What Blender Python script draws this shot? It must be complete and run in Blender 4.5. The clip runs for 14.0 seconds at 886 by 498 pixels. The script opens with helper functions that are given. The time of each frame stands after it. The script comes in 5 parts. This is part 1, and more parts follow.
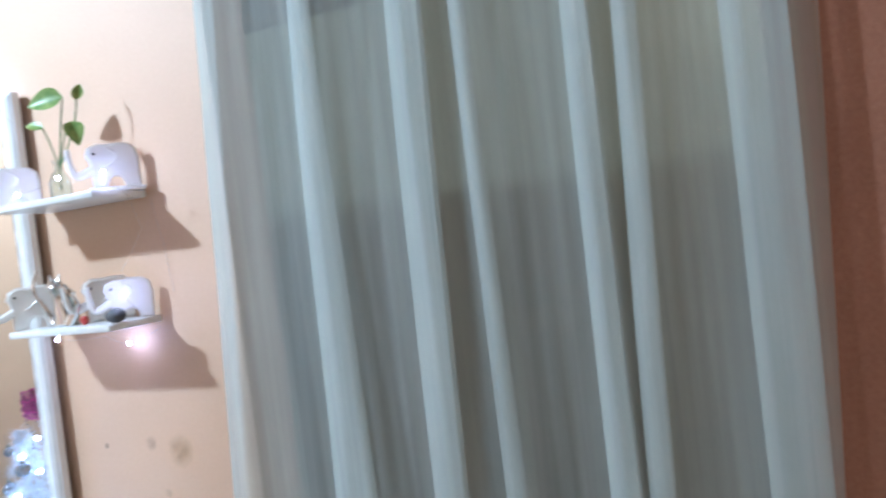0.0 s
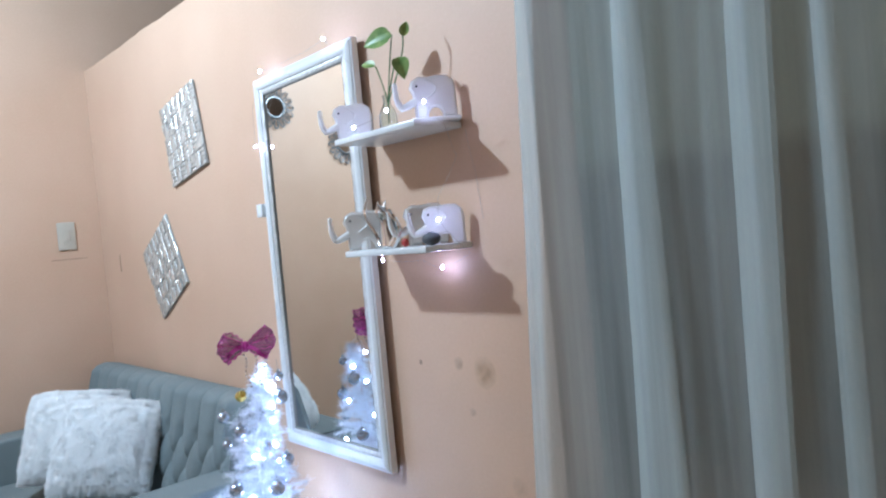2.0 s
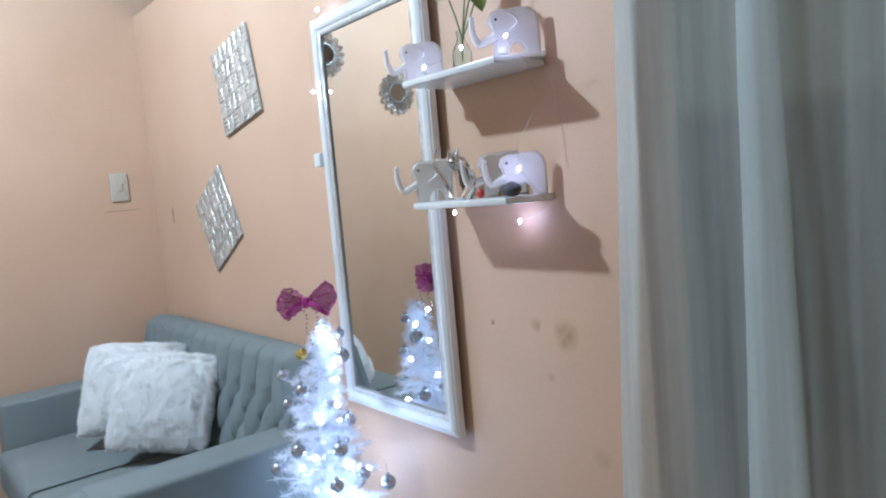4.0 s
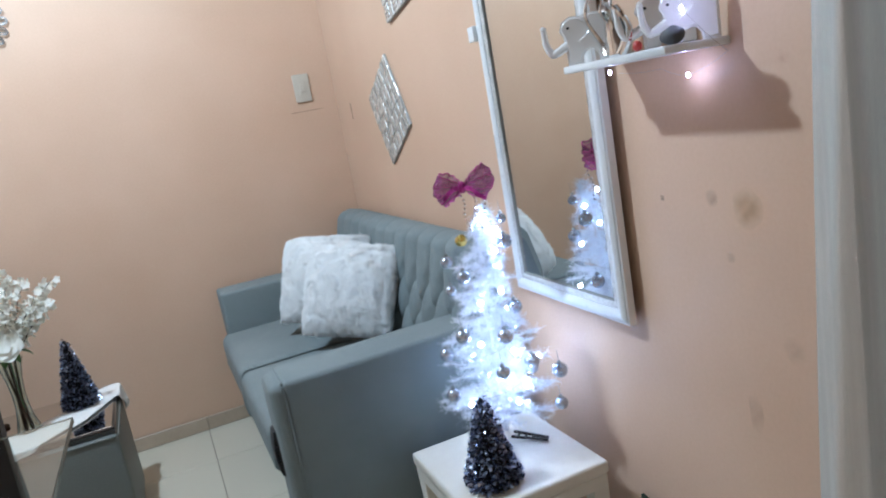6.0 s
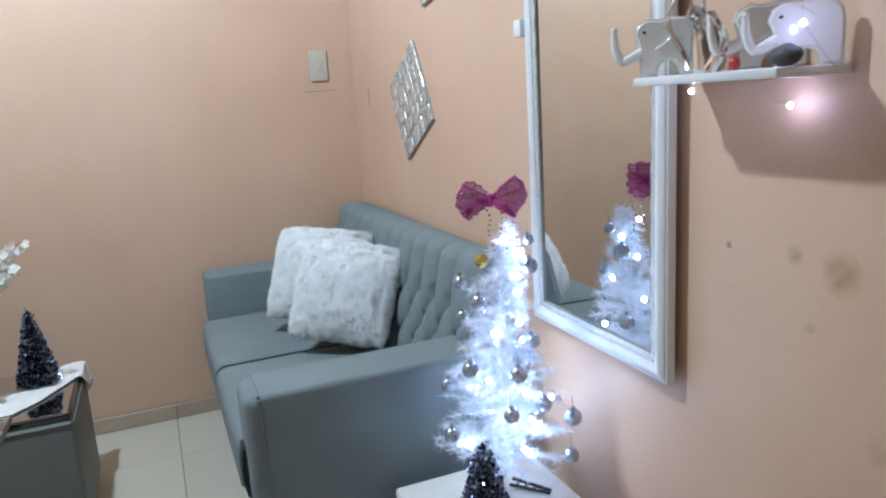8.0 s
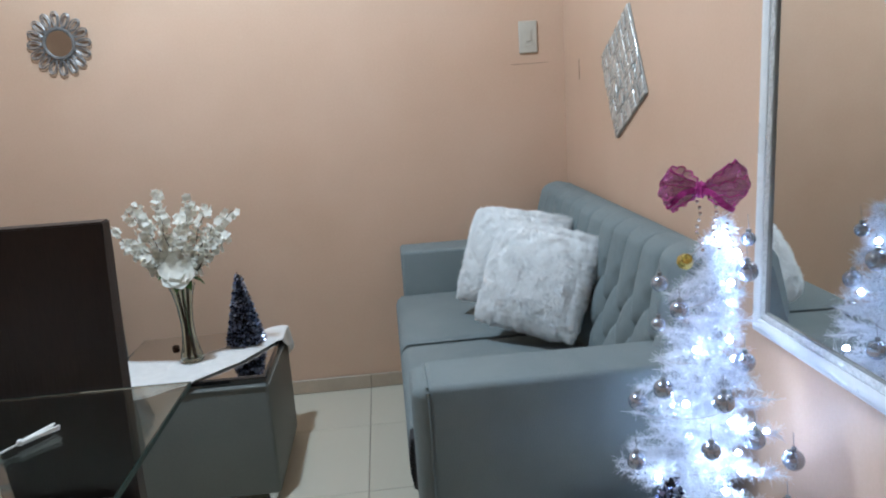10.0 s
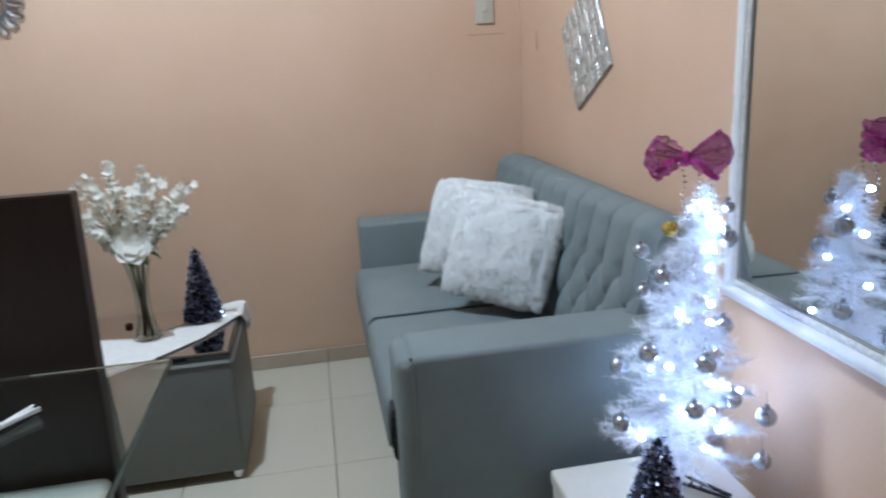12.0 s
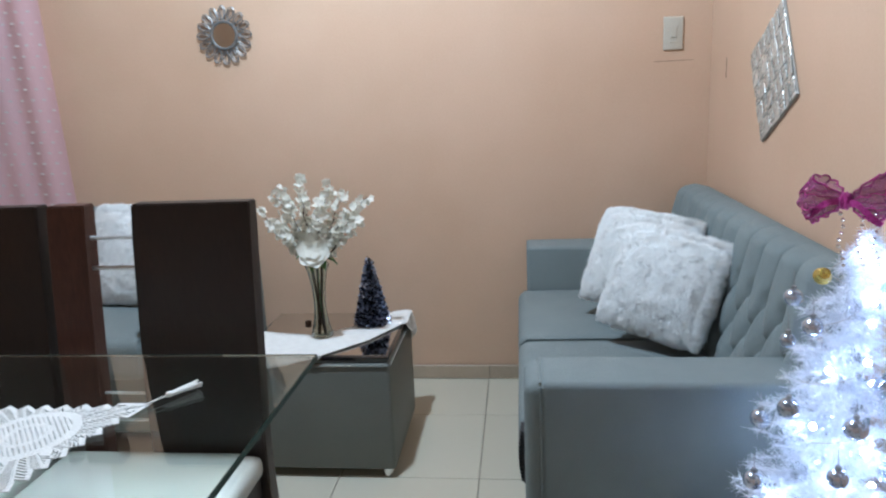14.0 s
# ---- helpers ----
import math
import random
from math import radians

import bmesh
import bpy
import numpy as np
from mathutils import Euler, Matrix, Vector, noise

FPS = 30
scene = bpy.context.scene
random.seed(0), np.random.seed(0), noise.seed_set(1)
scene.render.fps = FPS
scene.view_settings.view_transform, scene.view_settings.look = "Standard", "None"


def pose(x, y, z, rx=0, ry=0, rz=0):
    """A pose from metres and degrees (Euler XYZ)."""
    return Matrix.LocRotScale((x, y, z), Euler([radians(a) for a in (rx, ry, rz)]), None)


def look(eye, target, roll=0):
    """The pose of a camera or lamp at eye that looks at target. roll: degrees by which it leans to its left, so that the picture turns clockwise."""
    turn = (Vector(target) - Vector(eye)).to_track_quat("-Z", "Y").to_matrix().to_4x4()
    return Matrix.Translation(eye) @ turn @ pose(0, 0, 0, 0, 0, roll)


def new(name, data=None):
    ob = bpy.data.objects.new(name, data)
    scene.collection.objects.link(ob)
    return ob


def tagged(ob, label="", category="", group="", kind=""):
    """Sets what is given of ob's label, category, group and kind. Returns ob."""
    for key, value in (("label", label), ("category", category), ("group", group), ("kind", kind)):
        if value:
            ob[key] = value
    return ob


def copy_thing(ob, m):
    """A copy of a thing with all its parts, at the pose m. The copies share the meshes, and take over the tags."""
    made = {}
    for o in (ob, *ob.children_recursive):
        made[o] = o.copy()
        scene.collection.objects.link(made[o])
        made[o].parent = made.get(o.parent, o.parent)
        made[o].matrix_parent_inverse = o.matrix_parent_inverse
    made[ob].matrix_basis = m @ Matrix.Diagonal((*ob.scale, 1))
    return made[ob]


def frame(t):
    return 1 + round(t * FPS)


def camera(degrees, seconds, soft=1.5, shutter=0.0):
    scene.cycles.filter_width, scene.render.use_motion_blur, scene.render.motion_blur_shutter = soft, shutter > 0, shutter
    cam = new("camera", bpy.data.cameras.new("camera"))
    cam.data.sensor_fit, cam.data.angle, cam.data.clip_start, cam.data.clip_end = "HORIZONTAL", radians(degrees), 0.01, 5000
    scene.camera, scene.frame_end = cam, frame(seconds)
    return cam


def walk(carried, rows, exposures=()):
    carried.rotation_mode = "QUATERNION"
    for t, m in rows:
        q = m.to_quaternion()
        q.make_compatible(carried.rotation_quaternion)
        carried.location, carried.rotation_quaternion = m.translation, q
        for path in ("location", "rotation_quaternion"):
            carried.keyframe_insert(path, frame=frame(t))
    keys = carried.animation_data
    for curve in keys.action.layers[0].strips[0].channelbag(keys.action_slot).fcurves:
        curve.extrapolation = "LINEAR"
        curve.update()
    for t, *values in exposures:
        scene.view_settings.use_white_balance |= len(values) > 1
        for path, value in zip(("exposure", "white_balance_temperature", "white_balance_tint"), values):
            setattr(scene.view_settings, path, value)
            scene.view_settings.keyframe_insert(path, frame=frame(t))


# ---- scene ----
cam = camera(64.2, 14.0, 2.0, 0.5)
LAMP = 140.0
LED_POWER = 190.0
EXPOSURES = [(0.0, 0.50, 4950, 5), (0.5, 0.18, 4950, 5), (1.0, 0.00, 4950, 5), (2.0, -0.08, 4980, 6), (4.5, -0.14, 5150, 6), (7.5, -0.10, 5150, 6), (9.0, -0.32, 5250, 6), (12.5, -0.30, 5250, 7), (14.0, -0.16, 5250, 7)]
# lean, turn and roll of the two pillows on the loveseat
PIL1 = (-0.316, -0.838, 0.640, -32, -32, 8)
PIL2 = (-0.340, -0.586, 0.647, -33, -27, 6)
PATH = [
    (0, (-1.071, -3.36, 1.316), (0.77, -2.581, 1.271), -6.9),
    (0.5, (-1.081, -3.364, 1.288), (0.665, -2.388, 1.283), -6.2),
    (1, (-1.031, -3.364, 1.283), (0.586, -2.188, 1.262), -7.7),
    (1.5, (-1.039, -3.346, 1.275), (0.411, -1.969, 1.248), -7.8),
    (2, (-1.042, -3.312, 1.253), (0.323, -1.852, 1.197), -5.3),
    (4.5, (-0.99, -3.15, 1.25), (0.187, -1.548, 1.031), -6.1),
    (5, (-0.915, -3.131, 1.222), (0.049, -1.394, 0.993), -5.7),
    (5.5, (-0.889, -3.131, 1.225), (-0.035, -1.347, 0.928), -7.8),
    (6, (-0.874, -3.142, 1.198), (-0.148, -1.321, 0.801), -10.3),
    (6.5, (-0.853, -3.143, 1.21), (-0.025, -1.36, 0.843), -10.9),
    (7, (-0.866, -3.124, 1.189), (-0.187, -1.306, 0.705), -8.8),
    (7.5, (-0.858, -3.069, 1.199), (-0.17, -1.235, 0.794), -5.3),
    (8, (-0.834, -2.933, 1.209), (-0.097, -1.12, 0.795), -3.5),
    (8.5, (-0.82, -2.864, 1.219), (-0.283, -0.988, 0.782), -4.8),
    (9, (-0.731, -2.82, 1.206), (-0.545, -0.87, 0.799), -2.8),
    (11.5, (-0.766, -2.784, 1.192), (-0.629, -0.851, 0.697), -4.2),
    (12, (-0.834, -2.775, 1.193), (-0.503, -0.873, 0.671), -3.1),
    (12.5, (-0.808, -2.751, 1.185), (-0.371, -0.885, 0.614), -2.9),
    (13, (-0.746, -2.754, 1.193), (-0.573, -0.832, 0.665), -2.6),
    (13.5, (-0.731, -2.777, 1.191), (-0.827, -0.838, 0.708), -1.6),
    (14, (-0.716, -2.816, 1.199), (-0.937, -0.877, 0.762), -2.5),
]
walk(cam, [(t, look(e, g, r)) for t, e, g, r in PATH], EXPOSURES)

# ---- light ----
world = bpy.data.worlds.new("dim_interior")
scene.world = world
world.use_nodes = True
world.node_tree.nodes["Background"].inputs[0].default_value = (0.55, 0.6, 0.7, 1)
world.node_tree.nodes["Background"].inputs[1].default_value = 0.03


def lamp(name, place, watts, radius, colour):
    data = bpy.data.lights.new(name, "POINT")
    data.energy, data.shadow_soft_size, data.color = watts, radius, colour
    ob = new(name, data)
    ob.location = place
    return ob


lamp("ceiling_bulb", (-1.33, -1.24, 2.49), LAMP, 0.045, (0.90, 0.98, 1.0))
# unseen lamp, added behind the curtain to brighten its right side
lamp("next_room_fill", (1.75, -3.90, 2.25), 12.0, 0.06, (1.0, 0.93, 0.80))


# ---- materials ----
def material(name, a, b=None, scale=6.0, rough=0.6, metal=0.0, bump=0.0, bump_scale=60.0, fine=0.35,
             coat=0.0, sheen=0.0, transmission=0.0, alpha=1.0, emit=None, power=0.0, ior=1.45, piece=0.0, stretch=(1, 1, 1)):
    """Two colours mixed by a coarse and a fine noise, with matching bump and roughness changes."""
    m = bpy.data.materials.new(name)
    m.use_nodes = True
    nt = m.node_tree
    n, l = nt.nodes, nt.links
    p = n["Principled BSDF"]
    b = b or tuple(v * 0.85 for v in a)
    tc = n.new("ShaderNodeTexCoord")
    mp = n.new("ShaderNodeMapping")
    mp.inputs["Scale"].default_value = stretch
    l.new(tc.outputs["Object"], mp.inputs[0])
    n1, n2 = n.new("ShaderNodeTexNoise"), n.new("ShaderNodeTexNoise")
    n1.inputs["Scale"].default_value, n1.inputs["Detail"].default_value = scale, 4
    n2.inputs["Scale"].default_value, n2.inputs["Detail"].default_value = bump_scale, 3
    for k in (n1, n2):
        l.new(mp.outputs[0], k.inputs["Vector"])
    mixf = n.new("ShaderNodeMix")
    mixf.data_type = "FLOAT"
    mixf.inputs[0].default_value = fine
    l.new(n1.outputs[0], mixf.inputs[2])
    l.new(n2.outputs[0], mixf.inputs[3])
    ramp = n.new("ShaderNodeValToRGB")
    ramp.color_ramp.elements[0].position, ramp.color_ramp.elements[1].position = 0.32, 0.68
    ramp.color_ramp.elements[0].color, ramp.color_ramp.elements[1].color = (*b, 1), (*a, 1)
    l.new(mixf.outputs[0], ramp.inputs[0])
    last = ramp.outputs[0]
    if piece:
        oi, hsv = n.new("ShaderNodeObjectInfo"), n.new("ShaderNodeHueSaturation")
        mr = n.new("ShaderNodeMapRange")
        mr.inputs[3].default_value, mr.inputs[4].default_value = 1 - piece, 1 + piece
        l.new(oi.outputs["Random"], mr.inputs[0])
        l.new(mr.outputs[0], hsv.inputs["Value"])
        l.new(last, hsv.inputs["Color"])
        last = hsv.outputs[0]
    l.new(last, p.inputs["Base Color"])
    mr = n.new("ShaderNodeMapRange")
    mr.inputs[3].default_value, mr.inputs[4].default_value = max(0.0, rough - 0.08), min(1.0, rough + 0.08)
    l.new(n1.outputs[0], mr.inputs[0])
    l.new(mr.outputs[0], p.inputs["Roughness"])
    p.inputs["Metallic"].default_value = metal
    p.inputs["Coat Weight"].default_value = coat
    p.inputs["Sheen Weight"].default_value = sheen
    p.inputs["Transmission Weight"].default_value = transmission
    p.inputs["Alpha"].default_value = alpha
    p.inputs["IOR"].default_value = ior
    if emit:
        p.inputs["Emission Color"].default_value = (*emit, 1)
        p.inputs["Emission Strength"].default_value = power
    if bump:
        bp = n.new("ShaderNodeBump")
        bp.inputs["Strength"].default_value, bp.inputs["Distance"].default_value = bump, 0.004
        l.new(n2.outputs[0], bp.inputs["Height"])
        l.new(bp.outputs[0], p.inputs["Normal"])
    return m


def sheer(name, a, b, share, scale=160.0):
    """Thin woven cloth: diffuse, some of the light passing through."""
    m = material(name, a, b, scale=3, rough=0.85, bump=0.3, bump_scale=scale, sheen=0.15, fine=0.35, stretch=(1, 3, 0.5))
    nt = m.node_tree
    p, out = nt.nodes["Principled BSDF"], nt.nodes["Material Output"]
    tr, mix = nt.nodes.new("ShaderNodeBsdfTranslucent"), nt.nodes.new("ShaderNodeMixShader")
    tr.inputs[0].default_value = (*a, 1)
    mix.inputs[0].default_value = share
    nt.links.new(p.outputs[0], mix.inputs[1])
    nt.links.new(tr.outputs[0], mix.inputs[2])
    nt.links.new(mix.outputs[0], out.inputs[0])
    return m


def mark(name, a, amount, scale):
    """A faint stain with an uneven edge that lets the paint below show."""
    m = material(name, a, rough=0.7)
    nt = m.node_tree
    p = nt.nodes["Principled BSDF"]
    tc, vl = nt.nodes.new("ShaderNodeTexCoord"), nt.nodes.new("ShaderNodeVectorMath")
    vl.operation = "LENGTH"
    nt.links.new(tc.outputs["Object"], vl.inputs[0])
    mr = nt.nodes.new("ShaderNodeMapRange")
    mr.inputs[1].default_value, mr.inputs[2].default_value = scale, scale * 0.35
    mr.inputs[3].default_value, mr.inputs[4].default_value = 0.0, amount
    nz = nt.nodes.new("ShaderNodeTexNoise")
    nz.inputs["Scale"].default_value = 45
    nt.links.new(tc.outputs["Object"], nz.inputs["Vector"])
    mu = nt.nodes.new("ShaderNodeMath")
    mu.operation = "MULTIPLY"
    nt.links.new(vl.outputs["Value"], mr.inputs[0])
    nt.links.new(mr.outputs[0], mu.inputs[0])
    nt.links.new(nz.outputs[0], mu.inputs[1])
    nt.links.new(mu.outputs[0], p.inputs["Alpha"])
    return m


PEACH = material("peach_wall_paint", (0.645, 0.457, 0.320), (0.570, 0.387, 0.260), scale=2.2, rough=0.55, bump=0.07, bump_scale=120, fine=0.25)
# wall end by the curtain: the shade on it is put into this brown
SHADEWALL = material("shaded_wall_brown", (0.36, 0.17, 0.105), (0.27, 0.12, 0.072), scale=5, rough=0.7, bump=0.5, bump_scale=130, fine=0.5)
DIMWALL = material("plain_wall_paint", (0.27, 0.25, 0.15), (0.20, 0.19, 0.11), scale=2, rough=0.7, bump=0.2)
CEILING = material("brown_ceiling_board", (0.30, 0.22, 0.17), (0.24, 0.17, 0.13), scale=3, rough=0.7, bump=0.2)
TILE = material("cream_ceramic_tile", (0.59, 0.56, 0.45), (0.575, 0.545, 0.435), scale=3, rough=0.36, bump=0.02, bump_scale=40, coat=0.0, piece=0.04)
GROUT = material("grey_grout", (0.33, 0.28, 0.21), (0.25, 0.21, 0.16), scale=20, rough=0.9, bump=0.4)
BASE = material("beige_baseboard_tile", (0.47, 0.38, 0.28), (0.40, 0.32, 0.23), scale=8, rough=0.35, bump=0.1, piece=0.05)
CURTAIN = sheer("grey_voile_cloth", (0.66, 0.715, 0.69), (0.57, 0.625, 0.60), 0.25)
cn = CURTAIN.node_tree
hole, veil = cn.nodes.new("ShaderNodeBsdfTransparent"), cn.nodes.new("ShaderNodeMixShader")
# the weave is thicker and thinner in upright streaks
wc, wm, wn, wr = (cn.nodes.new("ShaderNode" + k) for k in ("TexCoord", "Mapping", "TexNoise", "MapRange"))
wm.inputs["Scale"].default_value = (0.0, 26.0, 0.55)
wn.inputs["Scale"].default_value, wn.inputs["Detail"].default_value = 1.0, 5
wr.inputs[1].default_value, wr.inputs[2].default_value = 0.3, 0.7
wr.inputs[3].default_value, wr.inputs[4].default_value = 0.34, 0.56
cn.links.new(wc.outputs["Object"], wm.inputs[0])
cn.links.new(wm.outputs[0], wn.inputs["Vector"])
cn.links.new(wn.outputs[0], wr.inputs[0])
cn.links.new(wr.outputs[0], veil.inputs[0])
cloth_out = cn.nodes["Material Output"].inputs[0].links[0].from_socket
cn.links.new(hole.outputs[0], veil.inputs[1])
cn.links.new(cloth_out, veil.inputs[2])
cn.links.new(veil.outputs[0], cn.nodes["Material Output"].inputs[0])
PINK = sheer("pink_sheer_cloth", (0.84, 0.60, 0.64), (0.77, 0.53, 0.57), 0.3)
DOTS = material("white_woven_dots", (0.85, 0.8, 0.8), rough=0.8)
SOFA = material("grey_sofa_fabric", (0.226, 0.262, 0.262), (0.184, 0.214, 0.216), scale=7, rough=0.95, bump=0.5, bump_scale=420, sheen=0.03, fine=0.4)
RUBBER = material("black_rubber", (0.025, 0.027, 0.03), rough=0.6, bump=0.3)
FUR = sheer("white_plush_fur", (0.96, 0.965, 0.96), (0.93, 0.94, 0.94), 0.35)
PLUSH = material("plush_backing_cloth", (0.95, 0.955, 0.955), (0.92, 0.93, 0.93), scale=60, rough=0.95)
WHITE = material("white_gloss_paint", (0.80, 0.81, 0.80), (0.72, 0.73, 0.72), scale=12, rough=0.3, bump=0.08, coat=0.2)
CERAMIC = material("white_glazed_ceramic", (0.88, 0.865, 0.835), (0.82, 0.80, 0.77), scale=14, rough=0.25, coat=0.4)
PLASTIC = material("cream_plastic", (0.76, 0.72, 0.64), (0.70, 0.66, 0.58), scale=10, rough=0.4, bump=0.05)
SILVER = material("silver_leaf", (0.80, 0.80, 0.78), (0.52, 0.51, 0.48), scale=140, rough=0.4, metal=0.35, bump=0.35, bump_scale=260)
PEWTER = material("pewter_metal", (0.34, 0.34, 0.33), (0.19, 0.19, 0.19), scale=35, rough=0.42, metal=0.65, bump=0.3, bump_scale=120)
PEARL = material("pearl_silver_lacquer", (0.80, 0.80, 0.80), (0.76, 0.76, 0.76), scale=20, rough=0.35, metal=0.12)
CHROME = material("polished_chrome", (0.80, 0.80, 0.80), (0.74, 0.74, 0.74), rough=0.1, metal=1.0)
STEEL = material("satin_steel", (0.86, 0.86, 0.85), (0.78, 0.78, 0.77), scale=30, rough=0.34, metal=0.7)
MIRROR = material("mirror_glass", (0.78, 0.79, 0.77), (0.77, 0.78, 0.76), rough=0.0, metal=1.0)
MIRROR.node_tree.nodes["Principled BSDF"].inputs["Roughness"].default_value = 0.0
for link in list(MIRROR.node_tree.links):
    if link.to_socket.name == "Roughness":
        MIRROR.node_tree.links.remove(link)
MOSAIC = material("mirror_mosaic", (0.74, 0.75, 0.72), (0.60, 0.61, 0.58), scale=25, rough=0.28, metal=0.64, coat=0.15, piece=0.10)
MOSAICBACK = material("silvery_mosaic_backing", (0.42, 0.41, 0.38), (0.36, 0.35, 0.32), scale=60, rough=0.5)
GREYBACK = material("grey_mosaic_backing", (0.30, 0.29, 0.26), rough=0.7)
WOOD = material("dark_wenge_wood", (0.022, 0.013, 0.010), (0.012, 0.007, 0.006), scale=4, rough=0.42, bump=0.15, bump_scale=30, fine=0.6, stretch=(9, 9, 0.7))
# lighter, redder copy of the wenge: light on the narrow plank put into colour
LITWOOD = material("lit_reddish_wood", (0.085, 0.032, 0.020), (0.045, 0.016, 0.011), scale=4, rough=0.4, bump=0.15, bump_scale=30, fine=0.6, stretch=(9, 9, 0.7))
SEAT = material("cream_seat_vinyl", (0.40, 0.39, 0.345), (0.36, 0.35, 0.305), scale=6, rough=0.5, bump=0.15, bump_scale=200)
GREYVINYL = material("grey_vinyl", (0.158, 0.168, 0.150), (0.130, 0.138, 0.124), scale=5, rough=0.5, bump=0.25, bump_scale=260)
BLACKGLASS = material("black_glass", (0.012, 0.012, 0.013), rough=0.06, coat=0.5)
LACE = material("white_cotton_lace", (0.84, 0.83, 0.80), (0.74, 0.73, 0.70), scale=40, rough=0.9, bump=0.5, bump_scale=300)
GLASS = material("clear_glass", (0.88, 0.95, 0.92), (0.87, 0.94, 0.91), rough=0.0, transmission=1.0, ior=1.45)
for glassy in (GLASS,):
    for link in list(glassy.node_tree.links):
        if link.to_socket.name == "Roughness":
            glassy.node_tree.links.remove(link)
    glassy.node_tree.nodes["Principled BSDF"].inputs["Roughness"].default_value = 0.01
GREENEDGE = material("green_glass_edge", (0.03, 0.06, 0.05), (0.02, 0.045, 0.04), rough=0.15)
PETAL = sheer("ivory_silk_petal", (0.94, 0.92, 0.85), (0.88, 0.86, 0.77), 0.35)
TWIG = material("brown_twig", (0.10, 0.055, 0.035), (0.06, 0.035, 0.02), scale=40, rough=0.8)
LEAF = material("green_leaf", (0.10, 0.20, 0.05), (0.05, 0.11, 0.03), scale=30, rough=0.45)
VARIEGATE = material("variegated_leaf", (0.34, 0.42, 0.12), (0.10, 0.22, 0.05), scale=45, rough=0.4)
NEEDLE = material("white_tinsel_needle", (0.86, 0.88, 0.92), (0.78, 0.80, 0.85), scale=60, rough=0.45)
BALL = material("silver_bauble", (0.54, 0.59, 0.68), (0.46, 0.51, 0.60), scale=20, rough=0.2, metal=0.75)
GOLD = material("gold_foil", (0.85, 0.68, 0.18), (0.70, 0.52, 0.10), scale=30, rough=0.25, metal=0.8)
MAGENTA = material("magenta_tinsel_ribbon", (0.56, 0.05, 0.32), (0.26, 0.012, 0.14), scale=160, rough=0.3, metal=0.45, bump=1.0, bump_scale=500)
NET = sheer("magenta_net_ribbon", (0.40, 0.030, 0.235), (0.15, 0.008, 0.085), 0.35, 420.0)
nn = NET.node_tree
gap, weave = nn.nodes.new("ShaderNodeBsdfTransparent"), nn.nodes.new("ShaderNodeMixShader")
weave.inputs[0].default_value = 0.60
net_out = nn.nodes["Material Output"].inputs[0].links[0].from_socket
nn.links.new(gap.outputs[0], weave.inputs[1])
nn.links.new(net_out, weave.inputs[2])
nn.links.new(weave.outputs[0], nn.nodes["Material Output"].inputs[0])
SPARK = material("pink_foil_flake", (0.95, 0.55, 0.80), (0.85, 0.35, 0.65), scale=60, rough=0.2, metal=0.7)
GLINT = material("silver_blue_flake", (0.75, 0.80, 0.95), (0.42, 0.47, 0.62), scale=80, rough=0.3, metal=0.8)
TINTED = material("tinted_mirror_glass", (0.62, 0.60, 0.57), (0.60, 0.58, 0.55), rough=0.06, metal=1.0)
NAVY = material("navy_tinsel_flake", (0.20, 0.23, 0.36), (0.05, 0.06, 0.11), scale=80, rough=0.22, metal=0.8, piece=0.2)
NAVYCORE = material("dark_cone_core", (0.012, 0.014, 0.022), rough=0.8)
LED = material("lit_white_led", (0.9, 0.9, 1.0), emit=(0.66, 0.76, 1.0), power=LED_POWER)
FAIRY = material("lit_fairy_led", (0.9, 0.9, 1.0), emit=(0.76, 0.71, 1.0), power=LED_POWER * 1.3)
WIRE = material("clear_wire", (0.48, 0.43, 0.38), rough=0.4)
DARKGREEN = material("dark_green_board", (0.02, 0.035, 0.02), (0.012, 0.024, 0.014), scale=10, rough=0.7, bump=0.2)
INK = material("black_paint_dot", (0.01, 0.01, 0.01), rough=0.5)
STONE = material("dark_grey_stone", (0.10, 0.10, 0.11), (0.06, 0.06, 0.065), scale=40, rough=0.6, bump=0.4)
RED = material("red_glaze", (0.45, 0.05, 0.04), rough=0.3)
SWITCH = material("ivory_switch_plastic", (0.55, 0.51, 0.42), (0.50, 0.46, 0.38), scale=10, rough=0.4)


# ---- mesh helpers ----
def thing(name, label, category, place=(0, 0, 0), turn=0.0, group="", kind=""):
    ob = new(name)
    ob.empty_display_size = 0.05
    ob.matrix_basis = pose(*place, 0, 0, turn)
    return tagged(ob, label, category, group, kind)


def finish(name, bm, mat, smooth=True):
    me = bpy.data.meshes.new(name)
    bmesh.ops.recalc_face_normals(bm, faces=bm.faces)
    tag = bm.faces.layers.int.get("flat")
    keep = [not (tag and f[tag]) for f in bm.faces]
    bm.to_mesh(me)
    bm.free()
    for m in (mat if isinstance(mat, (list, tuple)) else [mat]):
        me.materials.append(m)
    if smooth:
        me.polygons.foreach_set("use_smooth", keep)
        me.set_sharp_from_angle(angle=radians(35))
    return me


def part(name, bm, mat, parent, label="", smooth=True):
    ob = new(name, finish(name, bm, mat, smooth))
    ob.parent = parent
    if label:
        ob["label"] = label
    return ob


def solo(name, bm, mat, label, category, place=(0, 0, 0), turn=0.0, group="", kind="", smooth=True):
    ob = new(name, finish(name, bm, mat, smooth))
    ob.matrix_basis = pose(*place, 0, 0, turn)
    return tagged(ob, label, category, group, kind)


